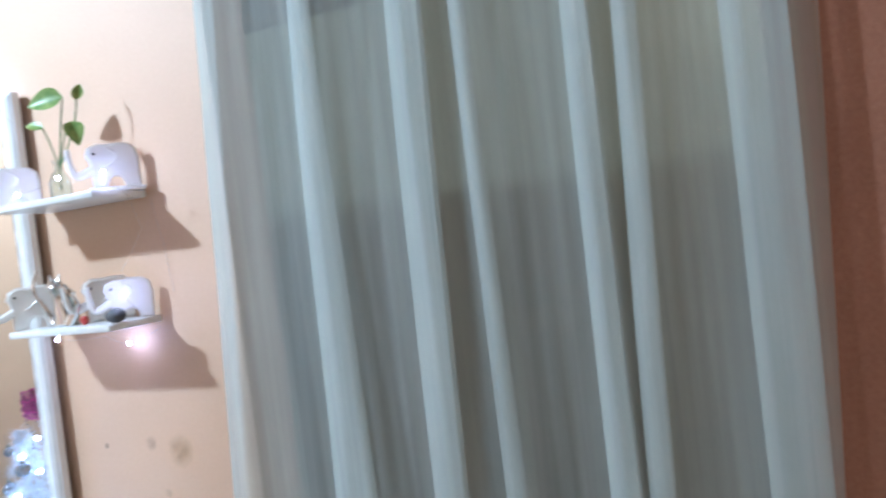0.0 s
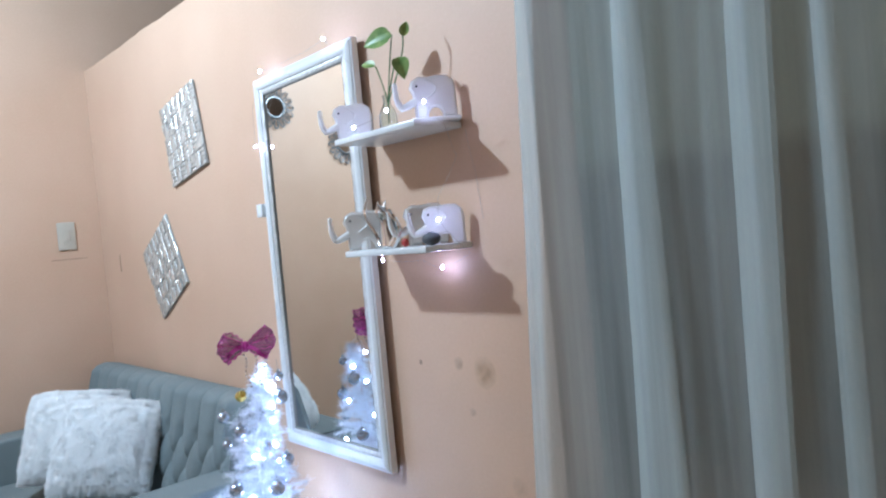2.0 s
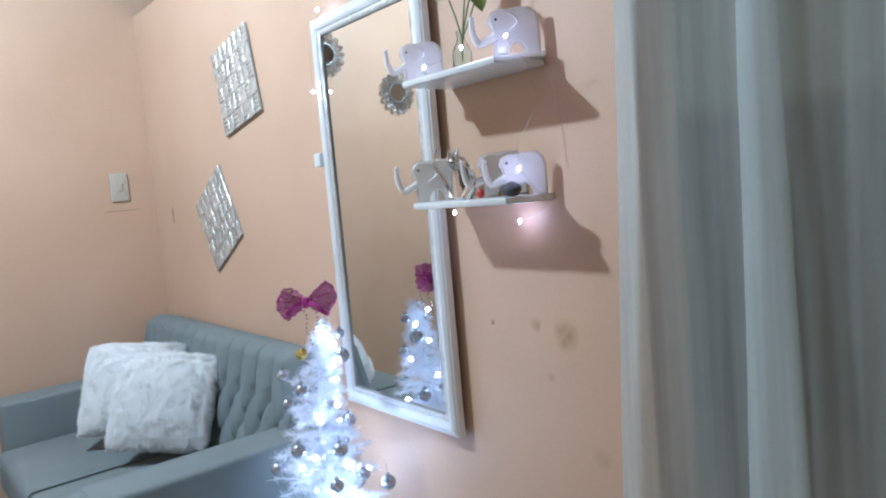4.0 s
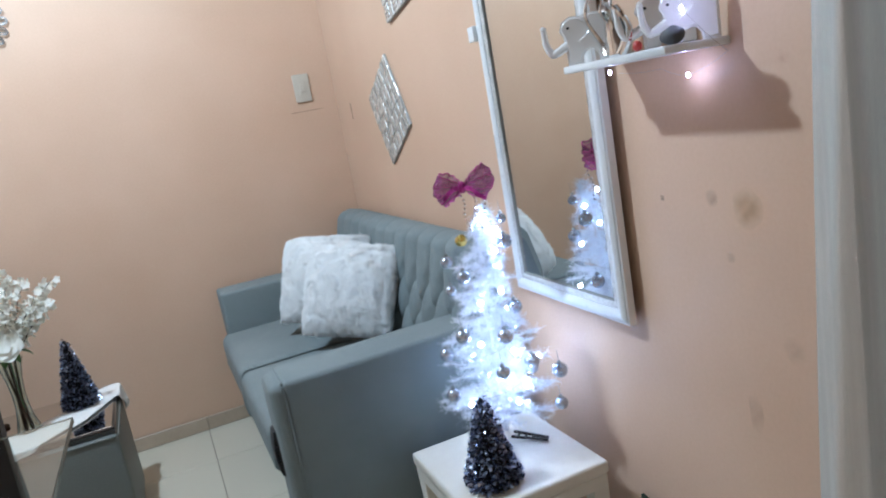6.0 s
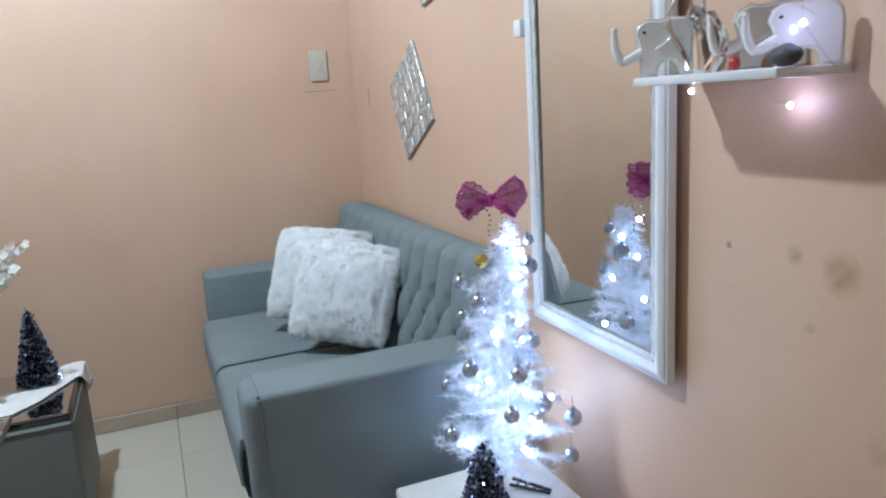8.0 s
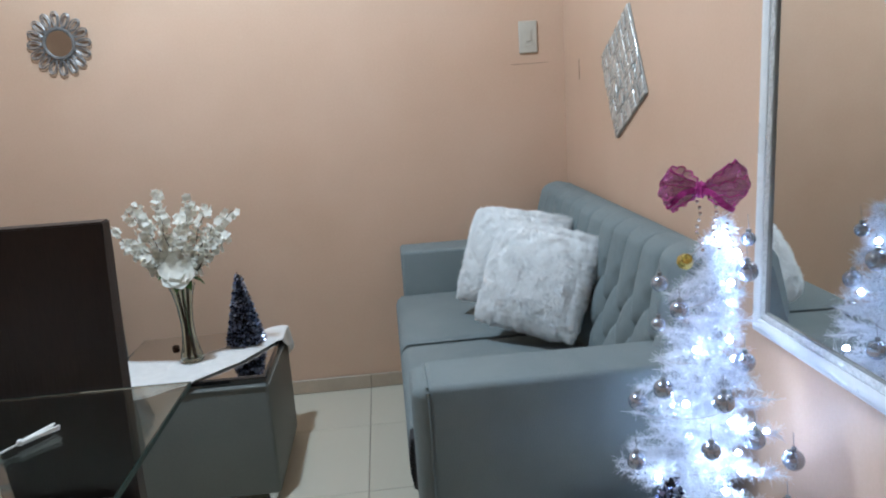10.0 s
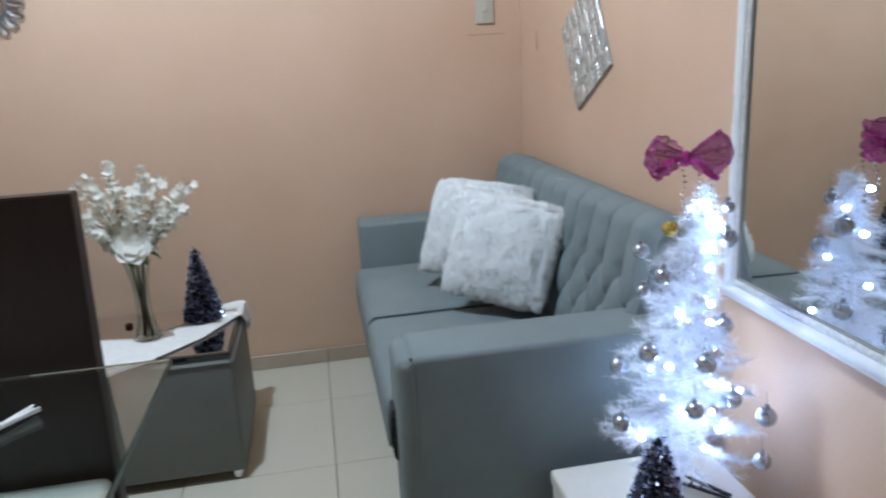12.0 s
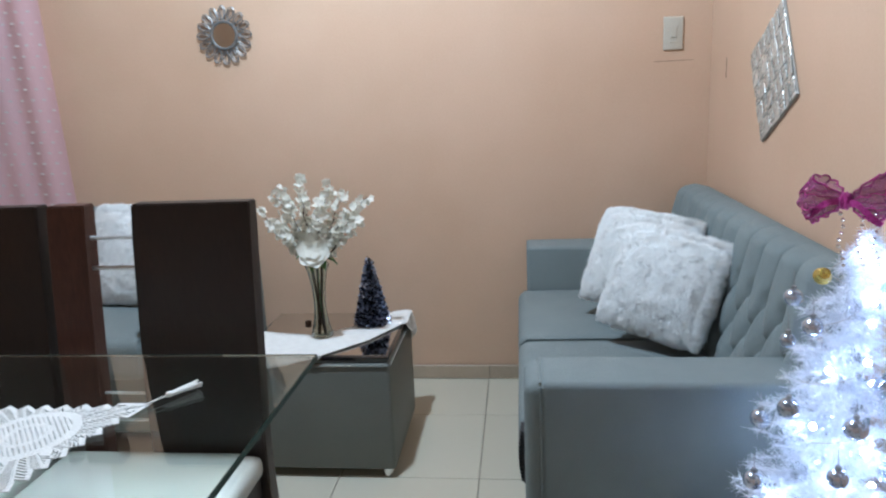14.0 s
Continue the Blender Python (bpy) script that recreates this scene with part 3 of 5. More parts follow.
def pillow(place, tilt, turn, roll, size, seed, label):
    t = thing("pillow", label, "pillow", group="plush pillows")
    t.matrix_basis = Matrix.Translation(place) @ Euler((0, 0, radians(turn))).to_matrix().to_4x4() @ Euler((radians(tilt), 0, 0)).to_matrix().to_4x4() @ Euler((0, radians(roll), 0)).to_matrix().to_4x4()
    rnd = random.Random(seed)
    bm = bmesh.new()
    n = 64
    half = size / 2
    sides = []
    for s in (-1, 1):
        g = []
        for j in range(n + 1):
            row = []
            for i in range(n + 1):
                u, v = -1 + 2 * i / n, -1 + 2 * j / n
                k = (1 - u * u) * (1 - v * v)
                pinch = (1 - 0.05 * (1 - u * u) * v * v - 0.05 * (1 - v * v) * u * u) * (1 - 0.075 * (u * v) ** 6)
                q = Vector((u * half, s * 0.4, v * half + seed))
                tuft = 0.0035 * (0.55 - abs(noise.noise(q * 34))) + 0.002 * (0.5 - abs(noise.noise(q * 85)))
                th = 0.082 * k ** 0.5 + 0.006 * noise.noise(Vector((u * 3, v * 3, seed))) * k + tuft * min(1, 3 * k) ** 0.5
                rag = 0.006 * noise.noise(Vector((u * 9, v * 9, seed + 3))) * max(abs(u), abs(v)) ** 4
                row.append((u * (half * pinch + rag), s * th, v * (half * pinch + rag)))
            g.append(row)
        sides.append(g)
    pts = {}

    def vert(c):
        key = tuple(round(q, 5) for q in c)
        if key not in pts:
            pts[key] = bm.verts.new(c)
        return pts[key]
    for g in sides:
        for j in range(n):
            for i in range(n):
                q = [vert(g[j][i]), vert(g[j][i + 1]), vert(g[j + 1][i + 1]), vert(g[j + 1][i])]
                if len(set(q)) == 4:
                    bm.faces.new(q)
    bmesh.ops.recalc_face_normals(bm, faces=bm.faces)
    bm.normal_update()
    faces = [(f.calc_center_median().copy(), f.normal.copy()) for f in bm.faces]
    part("cover", bm, PLUSH, t)
    verts, tris = [], []
    for c, nrm in faces:
        rim = max(abs(c.x), abs(c.z)) / half
        outward = Vector((c.x, 0, c.z)).normalized()
        for _ in range(13 if rim > 0.82 else 4):
            o = Vector((rnd.uniform(-1, 1), 0, rnd.uniform(-1, 1))) * (1.2 * half / n)
            p = c + o - nrm * o.dot(nrm)
            flow = Vector((1.25 * noise.noise(p * 30 + Vector((seed, 0, 0))), 0, -0.6 + 1.25 * noise.noise(p * 27)))
            if rim > 0.8:
                flow = flow * 0.6 + outward * 0.9
            flow -= nrm * flow.dot(nrm)
            d = (nrm * rnd.uniform(0.3, 0.7) + flow + Vector((rnd.uniform(-.3, .3), 0, rnd.uniform(-.3, .3)))).normalized()
            tip = p + d * rnd.uniform(0.009, 0.019)
            d = tip - p
            sd = d.cross(nrm)
            if sd.length < 1e-5:
                continue
            sd = sd.normalized() * rnd.uniform(0.0004, 0.0009)
            k = len(verts)
            mid = p.lerp(tip, 0.6) + nrm * 0.003
            verts += [p - sd, p + sd, mid + sd * 0.8, mid - sd * 0.8, tip]
            tris += [(k, k + 1, k + 2, k + 3), (k + 3, k + 2, k + 4)]
    tagged(raw("fur", verts, tris, FUR, t, True), "long white plush pile", kind="stuff")
    return t


pillow(PIL1[0:3], PIL1[3], PIL1[4], PIL1[5], 0.318, 3, "white long-pile plush pillow leaning on the tufted sofa back")
pillow(PIL2[0:3], PIL2[3], PIL2[4], PIL2[5], 0.325, 8, "white plush pillow half hidden behind another on the sofa")
pillow((-2.13, -0.36, 0.645), -20, 6, 4, 0.38, 5, "white plush pillow on the sofa behind the chairs")


# ---- grey cube table with cloth, vase and cone ----
def cube_table():
    t = thing("side_table", "low grey vinyl cube table with a tinted mirror top", "side table", (-1.372, -0.59, 0))
    w, d = 0.247, 0.225
    bm = bmesh.new()
    box(bm, -w, w, -d, d, 0.03, 0.392, 0.012, 3)
    body = part("body", bm, GREYVINYL, t)
    bm = bmesh.new()
    for y in (-d - 0.001, d + 0.001):
        tube(bm, [(-w + 0.006, y, 0.383), (w - 0.006, y, 0.383)], 0.003, 6)
    for x in (-w - 0.001, w + 0.001):
        tube(bm, [(x, -d + 0.006, 0.383), (x, d - 0.006, 0.383)], 0.003, 6)
    part("piping", bm, GREYVINYL, body)
    bm = bmesh.new()
    box(bm, -w + 0.004, w - 0.004, -d + 0.004, d - 0.004, 0.393, 0.412, 0.003, 2)
    part("top_edge", bm, BLACKGLASS, t, "black glossy edge")
    bm = bmesh.new()
    box(bm, -w + 0.012, w - 0.012, -d + 0.012, d - 0.012, 0.4122, 0.4142, 0.0008, 1)
    part("glass_top", bm, TINTED, t, "tinted mirror glass top")
    for x in (-w + 0.03, w - 0.03):
        for y in (-d + 0.03, d - 0.03):
            bm = bmesh.new()
            r = lathe(bm, [(0.013, 0), (0.017, 0.004), (0.017, 0.03)], (x, y, 0), 12)
            cap(bm, r[0]), cap(bm, r[-1])
            part("foot", bm, CHROME, t, "small round metal foot")


cube_table()


def side_cloth():
    """Square white cloth laid cornerwise, its corners hanging over the table's edges, with a lace rim."""
    t = thing("tablecloth", "white cotton cloth with a lace rim laid over the cube table", "tablecloth", (-1.372, -0.59, 0.4165))
    w, d = 0.249, 0.227
    n = 56
    back = [(-0.27, 0.0), (-0.17, -0.03), (-0.03, -0.055), (0.075, 0.035), (0.19, 0.20), (0.30, 0.26)]
    front = [(-0.29, -0.275), (-0.14, -0.272), (0.025, -0.235), (0.155, -0.09), (0.245, 0.08), (0.335, 0.17)]

    def along(line, u):
        k = min(4, int(max(0, u) * 5))
        f = u * 5 - k
        return Vector(line[k]).lerp(Vector(line[k + 1]), f)

    def lay(u, v):
        u, v = (u + 1) / 2, (v + 1) / 2
        q = along(front, u).lerp(along(back, u), v)
        X, Y = q.x, q.y
        z = 0.0022 + 0.0016 * (1 + noise.noise(Vector((X * 14, Y * 14, 3))))
        ox, oy = max(0, abs(X) - w), max(0, abs(Y) - d)
        if ox > 0:
            z -= ox * 0.95
            X = math.copysign(w + 0.004 + 0.08 * ox + 0.006 * math.sin(Y * 60) * min(1, ox * 20), X)
        if oy > 0:
            z -= oy * 0.95
            Y = math.copysign(d + 0.004 + 0.08 * oy + 0.006 * math.sin(X * 60) * min(1, oy * 20), Y)
        return Vector((X, Y, z))
    bm = bmesh.new()
    g = [[bm.verts.new(lay(-1 + 2 * i / n, -1 + 2 * j / n)) for i in range(n + 1)] for j in range(n + 1)]
    for a, b in zip(g, g[1:]):
        for i in range(n):
            bm.faces.new((a[i], a[i + 1], b[i + 1], b[i]))
    ob = part("cloth", bm, LACE, t)
    bm = bmesh.new()
    per = [(-1 + 2 * k / 40, -1) for k in range(40)] + [(1, -1 + 2 * k / 40) for k in range(40)] + [(1 - 2 * k / 40, 1) for k in range(40)] + [(-1, 1 - 2 * k / 40) for k in range(40)]
    for k, (u, v) in enumerate(per):
        s = 1.055
        a, b = lay(u, v), lay(per[(k + 1) % 160][0], per[(k + 1) % 160][1])
        m1 = lay(u * s, v * s)
        m2 = lay(per[(k + 1) % 160][0] * s, per[(k + 1) % 160][1] * s)
        m = (m1 + m2) / 2 + Vector((0, 0, 0.001))
        if (a - b).length < 0.05:
            tube(bm, [a, a.lerp(m1, 0.8), m, b.lerp(m2, 0.8), b], 0.0016, 4)
            tube(bm, [a.lerp(b, 0.5), m], 0.0012, 4)
    part("lace_rim", bm, LACE, t, "scalloped lace rim")


side_cloth()


def flower_vase(place):
    t = thing("flower_vase", "clear glass vase of ivory silk blossom branches on the cloth", "vase", place)
    rnd = random.Random(11)
    prof = [(0.030, 0.0), (0.036, 0.006), (0.034, 0.02), (0.026, 0.05), (0.0205, 0.09), (0.020, 0.13), (0.024, 0.18), (0.033, 0.225), (0.040, 0.245)]
    inner = [(r - 0.003, z + (0.012 if k == 0 else 0)) for k, (r, z) in enumerate(prof)]
    bm = bmesh.new()
    rings = lathe(bm, prof + list(reversed(inner)), seg=28)
    cap(bm, rings[0]), cap(bm, rings[-1])
    vase = part("vase", bm, GLASS, t, "clear waisted glass vase")
    for k in range(9):
        a0, a1 = rnd.uniform(0, 6.28), rnd.uniform(0, 6.28)
        bm = bmesh.new()
        tube(bm, [(0.012 * math.cos(a0), 0.012 * math.sin(a0), 0.012), (0.006 * math.cos(a1), 0.006 * math.sin(a1), 0.12), (0.018 * math.cos(a1), 0.018 * math.sin(a1), 0.25)], 0.0036, 6)
        part("stem", bm, TWIG if k % 3 else LEAF, t)

    def blossom(verts, faces, c, axis, r, n=5):
        axis = axis.normalized()
        s = axis.orthogonal().normalized()
        q = axis.cross(s)
        for i in range(n):
            a = 2 * math.pi * i / n + rnd.random()
            d = s * math.cos(a) + q * math.sin(a)
            sd = axis.cross(d)
            k = len(verts)
            w = r * rnd.uniform(0.42, 0.58)
            verts += [c, c + d * r * 0.55 + sd * w + axis * r * 0.25, c + d * r + axis * r * rnd.uniform(0.15, 0.5), c + d * r * 0.55 - sd * w + axis * r * 0.25, c + d * r * 0.6 + axis * r * 0.08]
            faces += [(k, k + 1, k + 4), (k + 1, k + 2, k + 4), (k + 2, k + 3, k + 4), (k + 3, k, k + 4)]
    branches = [(-0.175, -0.02, 0.455), (-0.13, 0.03, 0.50), (-0.165, 0.04, 0.40), (-0.085, -0.05, 0.53), (-0.045, 0.02, 0.555), (-0.02, -0.05, 0.50), (0.03, 0.04, 0.49),
                (0.065, -0.02, 0.535), (0.095, 0.05, 0.50), (0.125, -0.03, 0.45), (0.175, 0.02, 0.485), (0.16, -0.03, 0.42), (-0.11, -0.06, 0.42), (0.04, -0.07, 0.43), (0.0, 0.08, 0.46)]
    for bx, by, bz in branches:
        bm = bmesh.new()
        pts = []
        for k in range(9):
            u = k / 8
            pts.append(Vector((bx * (0.12 + 0.88 * u ** 1.25), by * (0.12 + 0.88 * u ** 1.2), 0.24 + (bz - 0.265) * u)) + Vector((0.004 * math.sin(k * 2.1 + bx * 50), 0.004 * math.cos(k * 1.7), 0)))
        tube(bm, pts, [0.0024 - 0.0016 * k / 8 for k in range(9)], 5)
        branch = part("branch", bm, TWIG, t)
        verts, faces = [], []
        for k in range(42):
            u = rnd.uniform(0.25, 1.0)
            i = min(7, int(u * 8))
            c = pts[i].lerp(pts[i + 1], u * 8 - i) + Vector((rnd.uniform(-.016, .016), rnd.uniform(-.016, .016), rnd.uniform(-.012, .012)))
            blossom(verts, faces, c, Vector((rnd.uniform(-1, 1), rnd.uniform(-1.3, 0.7), rnd.uniform(-.3, 1))), rnd.uniform(0.010, 0.019), 5)
        o = raw("blossoms", verts, faces, PETAL, branch, True)
        tagged(o, "small ivory silk blossoms", kind="stuff")
    verts, faces = [], []
    for ring, (n, r) in enumerate(((6, 0.054), (5, 0.042), (4, 0.026))):
        axis = Vector((0.05, -1, 0.35)).normalized()
        s, q = axis.orthogonal().normalized(), axis.cross(axis.orthogonal().normalized())
        for i in range(n):
            a = 2 * math.pi * (i + 0.4 * ring) / n
            d = s * math.cos(a) + q * math.sin(a)
            sd = axis.cross(d)
            base = Vector((0.014, -0.058, 0.300)) + axis * 0.004 * ring
            m = 6
            k0 = len(verts)
            for j in range(m + 1):
                u = j / m
                for e in (-1, 0, 1):
                    verts.append(base + d * r * u + sd * e * r * 0.62 * math.sin(math.pi * (0.1 + 0.85 * u)) + axis * (0.35 * r * u * u + (0.1 * r if e else 0) * u + 0.006 * ring))
            for j in range(m):
                for e in (0, 1):
                    k = k0 + j * 3 + e
                    faces.append((k, k + 1, k + 4, k + 3))
    raw("magnolia", verts, faces, PETAL, t, True)["label"] = "large ivory silk magnolia"
    for a, ln, dz in ((2.2, 0.07, 0.0), (0.2, 0.075, -0.02), (5.6, 0.06, -0.03), (3.6, 0.065, 0.01), (4.7, 0.05, -0.035), (1.0, 0.06, 0.02)):
        verts, faces = [], []
        d, sd = Vector((math.cos(a), math.sin(a) * 0.8 - 0.3, 0.1)).normalized(), None
        sd = d.cross(Vector((0, 0, 1))).normalized()
        for j in range(8):
            u = j / 7
            w = 0.019 * math.sin(math.pi * min(1, 0.06 + 0.94 * u)) + 0.0006
            c = Vector((0, -0.006, 0.256)) + d * ln * u + Vector((0, 0, dz * u + 0.02 * math.sin(u * 3)))
            verts += [c - sd * w + Vector((0, 0, 0.004)), c, c + sd * w + Vector((0, 0, 0.004))]
        for j in range(7):
            for e in (0, 1):
                k = j * 3 + e
                faces.append((k, k + 1, k + 4, k + 3))
        raw("leaf", verts, faces, LEAF, t, True)


flower_vase((-1.378, -0.645, 0.4205))


def tinsel_cone(place, height, radius, seed, label):
    t = thing("tinsel_cone", label, "decoration", place, group="tinsel cones")
    rnd = random.Random(seed)
    bm = bmesh.new()
    r = lathe(bm, [(radius * 0.86, 0), (radius * 0.86, 0.004), (radius * 0.45, height * 0.48), (0.006, height * 0.96), (0.002, height)], seg=20)
    cap(bm, r[0]), cap(bm, r[-1])
    part("core", bm, NAVYCORE, t)
    verts, faces = [], []
    for k in range(2300):
        u = 1 - math.sqrt(rnd.random())
        a = rnd.uniform(0, 2 * math.pi)
        rr = radius * 0.88 * (1 - u) + 0.004
        c = Vector((rr * math.cos(a), rr * math.sin(a), height * u + 0.004))
        d = Vector((math.cos(a + rnd.uniform(-.9, .9)), math.sin(a + rnd.uniform(-.9, .9)), rnd.uniform(-0.7, 0.9))).normalized()
        s = d.cross(Vector((rnd.uniform(-1, 1), rnd.uniform(-1, 1), rnd.uniform(-1, 1)))).normalized() * rnd.uniform(0.0014, 0.0042)
        ln = rnd.uniform(0.006, 0.017) * (0.6 + 0.4 * (1 - u))
        if c.z + d.z * ln < 0.001:
            d.z = abs(d.z)
        i = len(verts)
        verts += [c - s, c + s, c + d * ln + s, c + d * ln - s]
        faces.append((i, i + 1, i + 2, i + 3))
    cut = len(faces) // 2
    tagged(raw("tinsel", verts[:cut * 4], faces[:cut], NAVY, t), "shiny navy tinsel flakes", kind="stuff")
    tagged(raw("glitter", verts[cut * 4:], [tuple(q - cut * 4 for q in f) for f in faces[cut:]], GLINT, t), "shiny silver-blue flakes", kind="stuff")
    return t


tinsel_cone((-1.235, -0.515, 0.4205), 0.235, 0.056, 2, "navy tinsel cone tree standing on the white cloth")
tinsel_cone((-0.312, -1.79, 0.3525), 0.205, 0.062, 4, "dark navy tinsel cone tree standing on the cream table")


def brown_knob():
    bm = bmesh.new()
    r = lathe(bm, [(0.010, 0), (0.012, 0.003), (0.011, 0.009), (0.006, 0.012)], seg=16)
    cap(bm, r[0]), cap(bm, r[-1])
    solo("trinket", bm, TWIG, "small round brown knob on the mirror-topped table", "trinket", (-1.470, -0.500, 0.4145))


brown_knob()


# ---- dining table and chairs ----
def dining_table():
    t = thing("dining_table", "dining table with a clear glass top over dark wood", "table", (-1.72, -2.05, 0))
    x0, x1, y0, y1 = -0.60, 0.604, -0.42, 0.4995
    bm = bmesh.new()
    box(bm, x0 + 0.0015, x1 - 0.0015, y0 + 0.0015, y1 - 0.0015, 0.698, 0.708, 0.001, 1)
    top = part("glass_top", bm, GLASS, t, "clear glass tabletop")
    top.visible_shadow = False
    bm = bmesh.new()
    for a, b, c, d in ((x0, x1, y1 - 0.0012, y1), (x0, x1, y0, y0 + 0.0012), (x0, x0 + 0.0012, y0 + 0.0013, y1 - 0.0013), (x1 - 0.0012, x1, y0 + 0.0013, y1 - 0.0013)):
        box(bm, a, b, c, d, 0.698, 0.708)
    part("glass_edge", bm, GREENEDGE, top, "dark green polished glass edge", False)
    for sx in (-0.45, 0.0):
        bm = bmesh.new()
        box(bm, sx - 0.06, sx + 0.06, -0.26, 0.0, 0.04, 0.695, 0.006, 2)
        part("pedestal", bm, WOOD, t, "dark wooden pedestal")
    bm = bmesh.new()
    box(bm, -0.55, 0.10, -0.32, 0.06, 0.0, 0.04, 0.006, 2)
    part("foot_plate", bm, WOOD, t)


dining_table()


def dining_chair(place, turn, label):
    """Local: x across, y from front to back (+y back), z up."""
    t = thing("dining_chair", label, "chair", place, turn, "dining chairs")
    for x0, x1, mat, lb in ((-0.030, 0.222, WOOD, "wide dark wenge back plank"), (-0.215, -0.132, LITWOOD, "narrow back plank, its lit tone put into the reddish colour")):
        bm = bmesh.new()
        rows = []
        n = 14
        for j in range(n + 1):
            z = 0.0 + 1.0 * j / n
            y = 0.005 + 0.055 * max(0, (z - 0.45) / 0.6) ** 1.4 + 0.03 * max(0, (0.45 - z) / 0.45)
            w = 0.0
            rows.append([bm.verts.new(c) for c in ((x0 - w, y - 0.02, z), (x1 + w, y - 0.02, z), (x1 + w, y + 0.02, z), (x0 - w, y + 0.02, z))])
        for a, b in zip(rows, rows[1:]):
            for k in range(4):
                bm.faces.new((a[k], a[(k + 1) % 4], b[(k + 1) % 4], b[k]))
        bm.faces.new(rows[0]), bm.faces.new(rows[-1])
        es = [e for e in bm.edges if abs(e.verts[0].co.z - e.verts[1].co.z) > 0.01 or e.verts[0].co.z > 0.995]
        bmesh.ops.bevel(bm, geom=es, offset=0.003, segments=2, affect="EDGES")
        part("back_plank", bm, mat, t, lb)
    for z in (0.867, 0.930, 0.53, 0.59):
        y = 0.005 + 0.055 * max(0, (z - 0.45) / 0.6) ** 1.4
        bm = bmesh.new()
        tube(bm, [(-0.140, y, z), (-0.025, y, z)], 0.0045 if z > 0.7 else 0.0032, 10)
        part("rod", bm, STEEL, t, "chrome rod")
    bm = bmesh.new()
    vs = box(bm, -0.217, 0.218, -0.42, -0.016, 0.425, 0.475, 0.018, 4)
    part("seat", bm, SEAT, t, "cream vinyl seat")
    bm = bmesh.new()
    box(bm, -0.205, 0.206, -0.405, -0.016, 0.375, 0.424, 0.004, 1)
    part("seat_frame", bm, WOOD, t)
    for x in (-0.185, 0.186):
        bm = bmesh.new()
        box(bm, x - 0.02, x + 0.02, -0.40, -0.36, 0.0, 0.374, 0.004, 1)
        part("leg", bm, WOOD, t)
    return t


CH = dining_chair((-1.478, -1.50, 0), 0, "dark wood chair with two-plank back at the glass table")
copy_thing(CH, pose(-1.936, -1.50, 0, 0, 0, 0))


def doily():
    """Square lace cloth: openwork round an oval band, slits towards the edge, stepped points, a tassel on the corner."""
    t = thing("doily", "white lace doily lying on the glass table, tassel on its corner", "doily", (-1.652, -2.062, 0.7105), -4)
    half, n = 0.305, 480
    keep = {}
    verts, faces = [], []

    def corner(i, j):
        if (i, j) not in keep:
            x, y = (2 * i / n - 1) * half, (2 * j / n - 1) * half
            keep[i, j] = len(verts)
            verts.append((x, y, 0.0022 + 0.0012 * noise.noise(Vector((x * 22, y * 22, 1)))))
        return keep[i, j]
    for i in range(n):
        for j in range(n):
            x, y = 2 * (i + 0.5) / n - 1, 2 * (j + 0.5) / n - 1
            big, small = max(abs(x), abs(y)), min(abs(x), abs(y))
            r = math.hypot(x, y)
            side = small / max(big, 1e-6)
            tooth = (side * 9 + 0.4 * (1 - big)) % 1
            rim = 0.985 - 0.13 * (1 - small) - 0.055 * tooth * (1 if small < 0.80 else 0)
            if big > rim:
                continue
            hole = False
            # an oval ring in every quarter, net inside it, leaves with slits all round
            u, v = abs(x) - 0.55, abs(y) - 0.57
            ring = math.hypot(u, v * 0.92)
            if big < rim - 0.02 and not 0.20 < ring < 0.245 and not 0.09 < ring < 0.115:
                if ring < 0.20:
                    hole = ((x + y) * 31) % 1 > 0.5 and ((x - y) * 31) % 1 > 0.5
                else:
                    leaf = (math.atan2(v, u) * 22 / (2 * math.pi) + 0.12 * noise.noise(Vector((x * 4, y * 4, 0)))) % 1
                    vein = abs(leaf - 0.5)
                    hole = 0.06 < vein < 0.45 and (ring * 36 - vein * 4) % 1 > 0.5 and noise.noise(Vector((x * 11, y * 11, 2))) < 0.5
            if not hole:
                faces.append((corner(i, j), corner(i + 1, j), corner(i + 1, j + 1), corner(i, j + 1)))
    lace = raw("lace", verts, faces, LACE, t, True)
    sol = lace.modifiers.new("thickness", "SOLIDIFY")
    sol.thickness, sol.offset = 0.0016, 0.0
    c = Vector((0.98 * half, 0.98 * half, 0.003))
    run = Vector((0.041, 0.068, 0.0))
    bm = bmesh.new()
    tube(bm, [c - run * 0.25, c + run * 0.12 + Vector((0, 0, 0.002)), c + run * 0.36 + Vector((0, 0, 0.003))], 0.0016, 6)
    part("cord", bm, LACE, t)
    bm = bmesh.new()
    ball(bm, tuple(c + run * 0.40 + Vector((0, 0, 0.004))), 0.0055, 10, 8)
    tassel = part("tassel", bm, LACE, t)
    side = Vector((-run.y, run.x, 0)).normalized()
    for q in range(16):
        bm = bmesh.new()
        w, h = ((q % 8) - 3.5) * 0.0016, 0.0015 + 0.003 * (q // 8)
        e = run * (1.12 + 0.03 * math.sin(q * 2.3))
        tube(bm, [c + run * 0.40 + side * w * 0.5 + Vector((0, 0, h)), c + run * 0.75 + side * w * 1.1 + Vector((0, 0, h + 0.001)), c + e + side * w * 1.5 + Vector((0, 0, h + 0.003 * math.sin(q)))], 0.0015, 5)
        part("fringe_strand", bm, LACE, tassel)



doily()


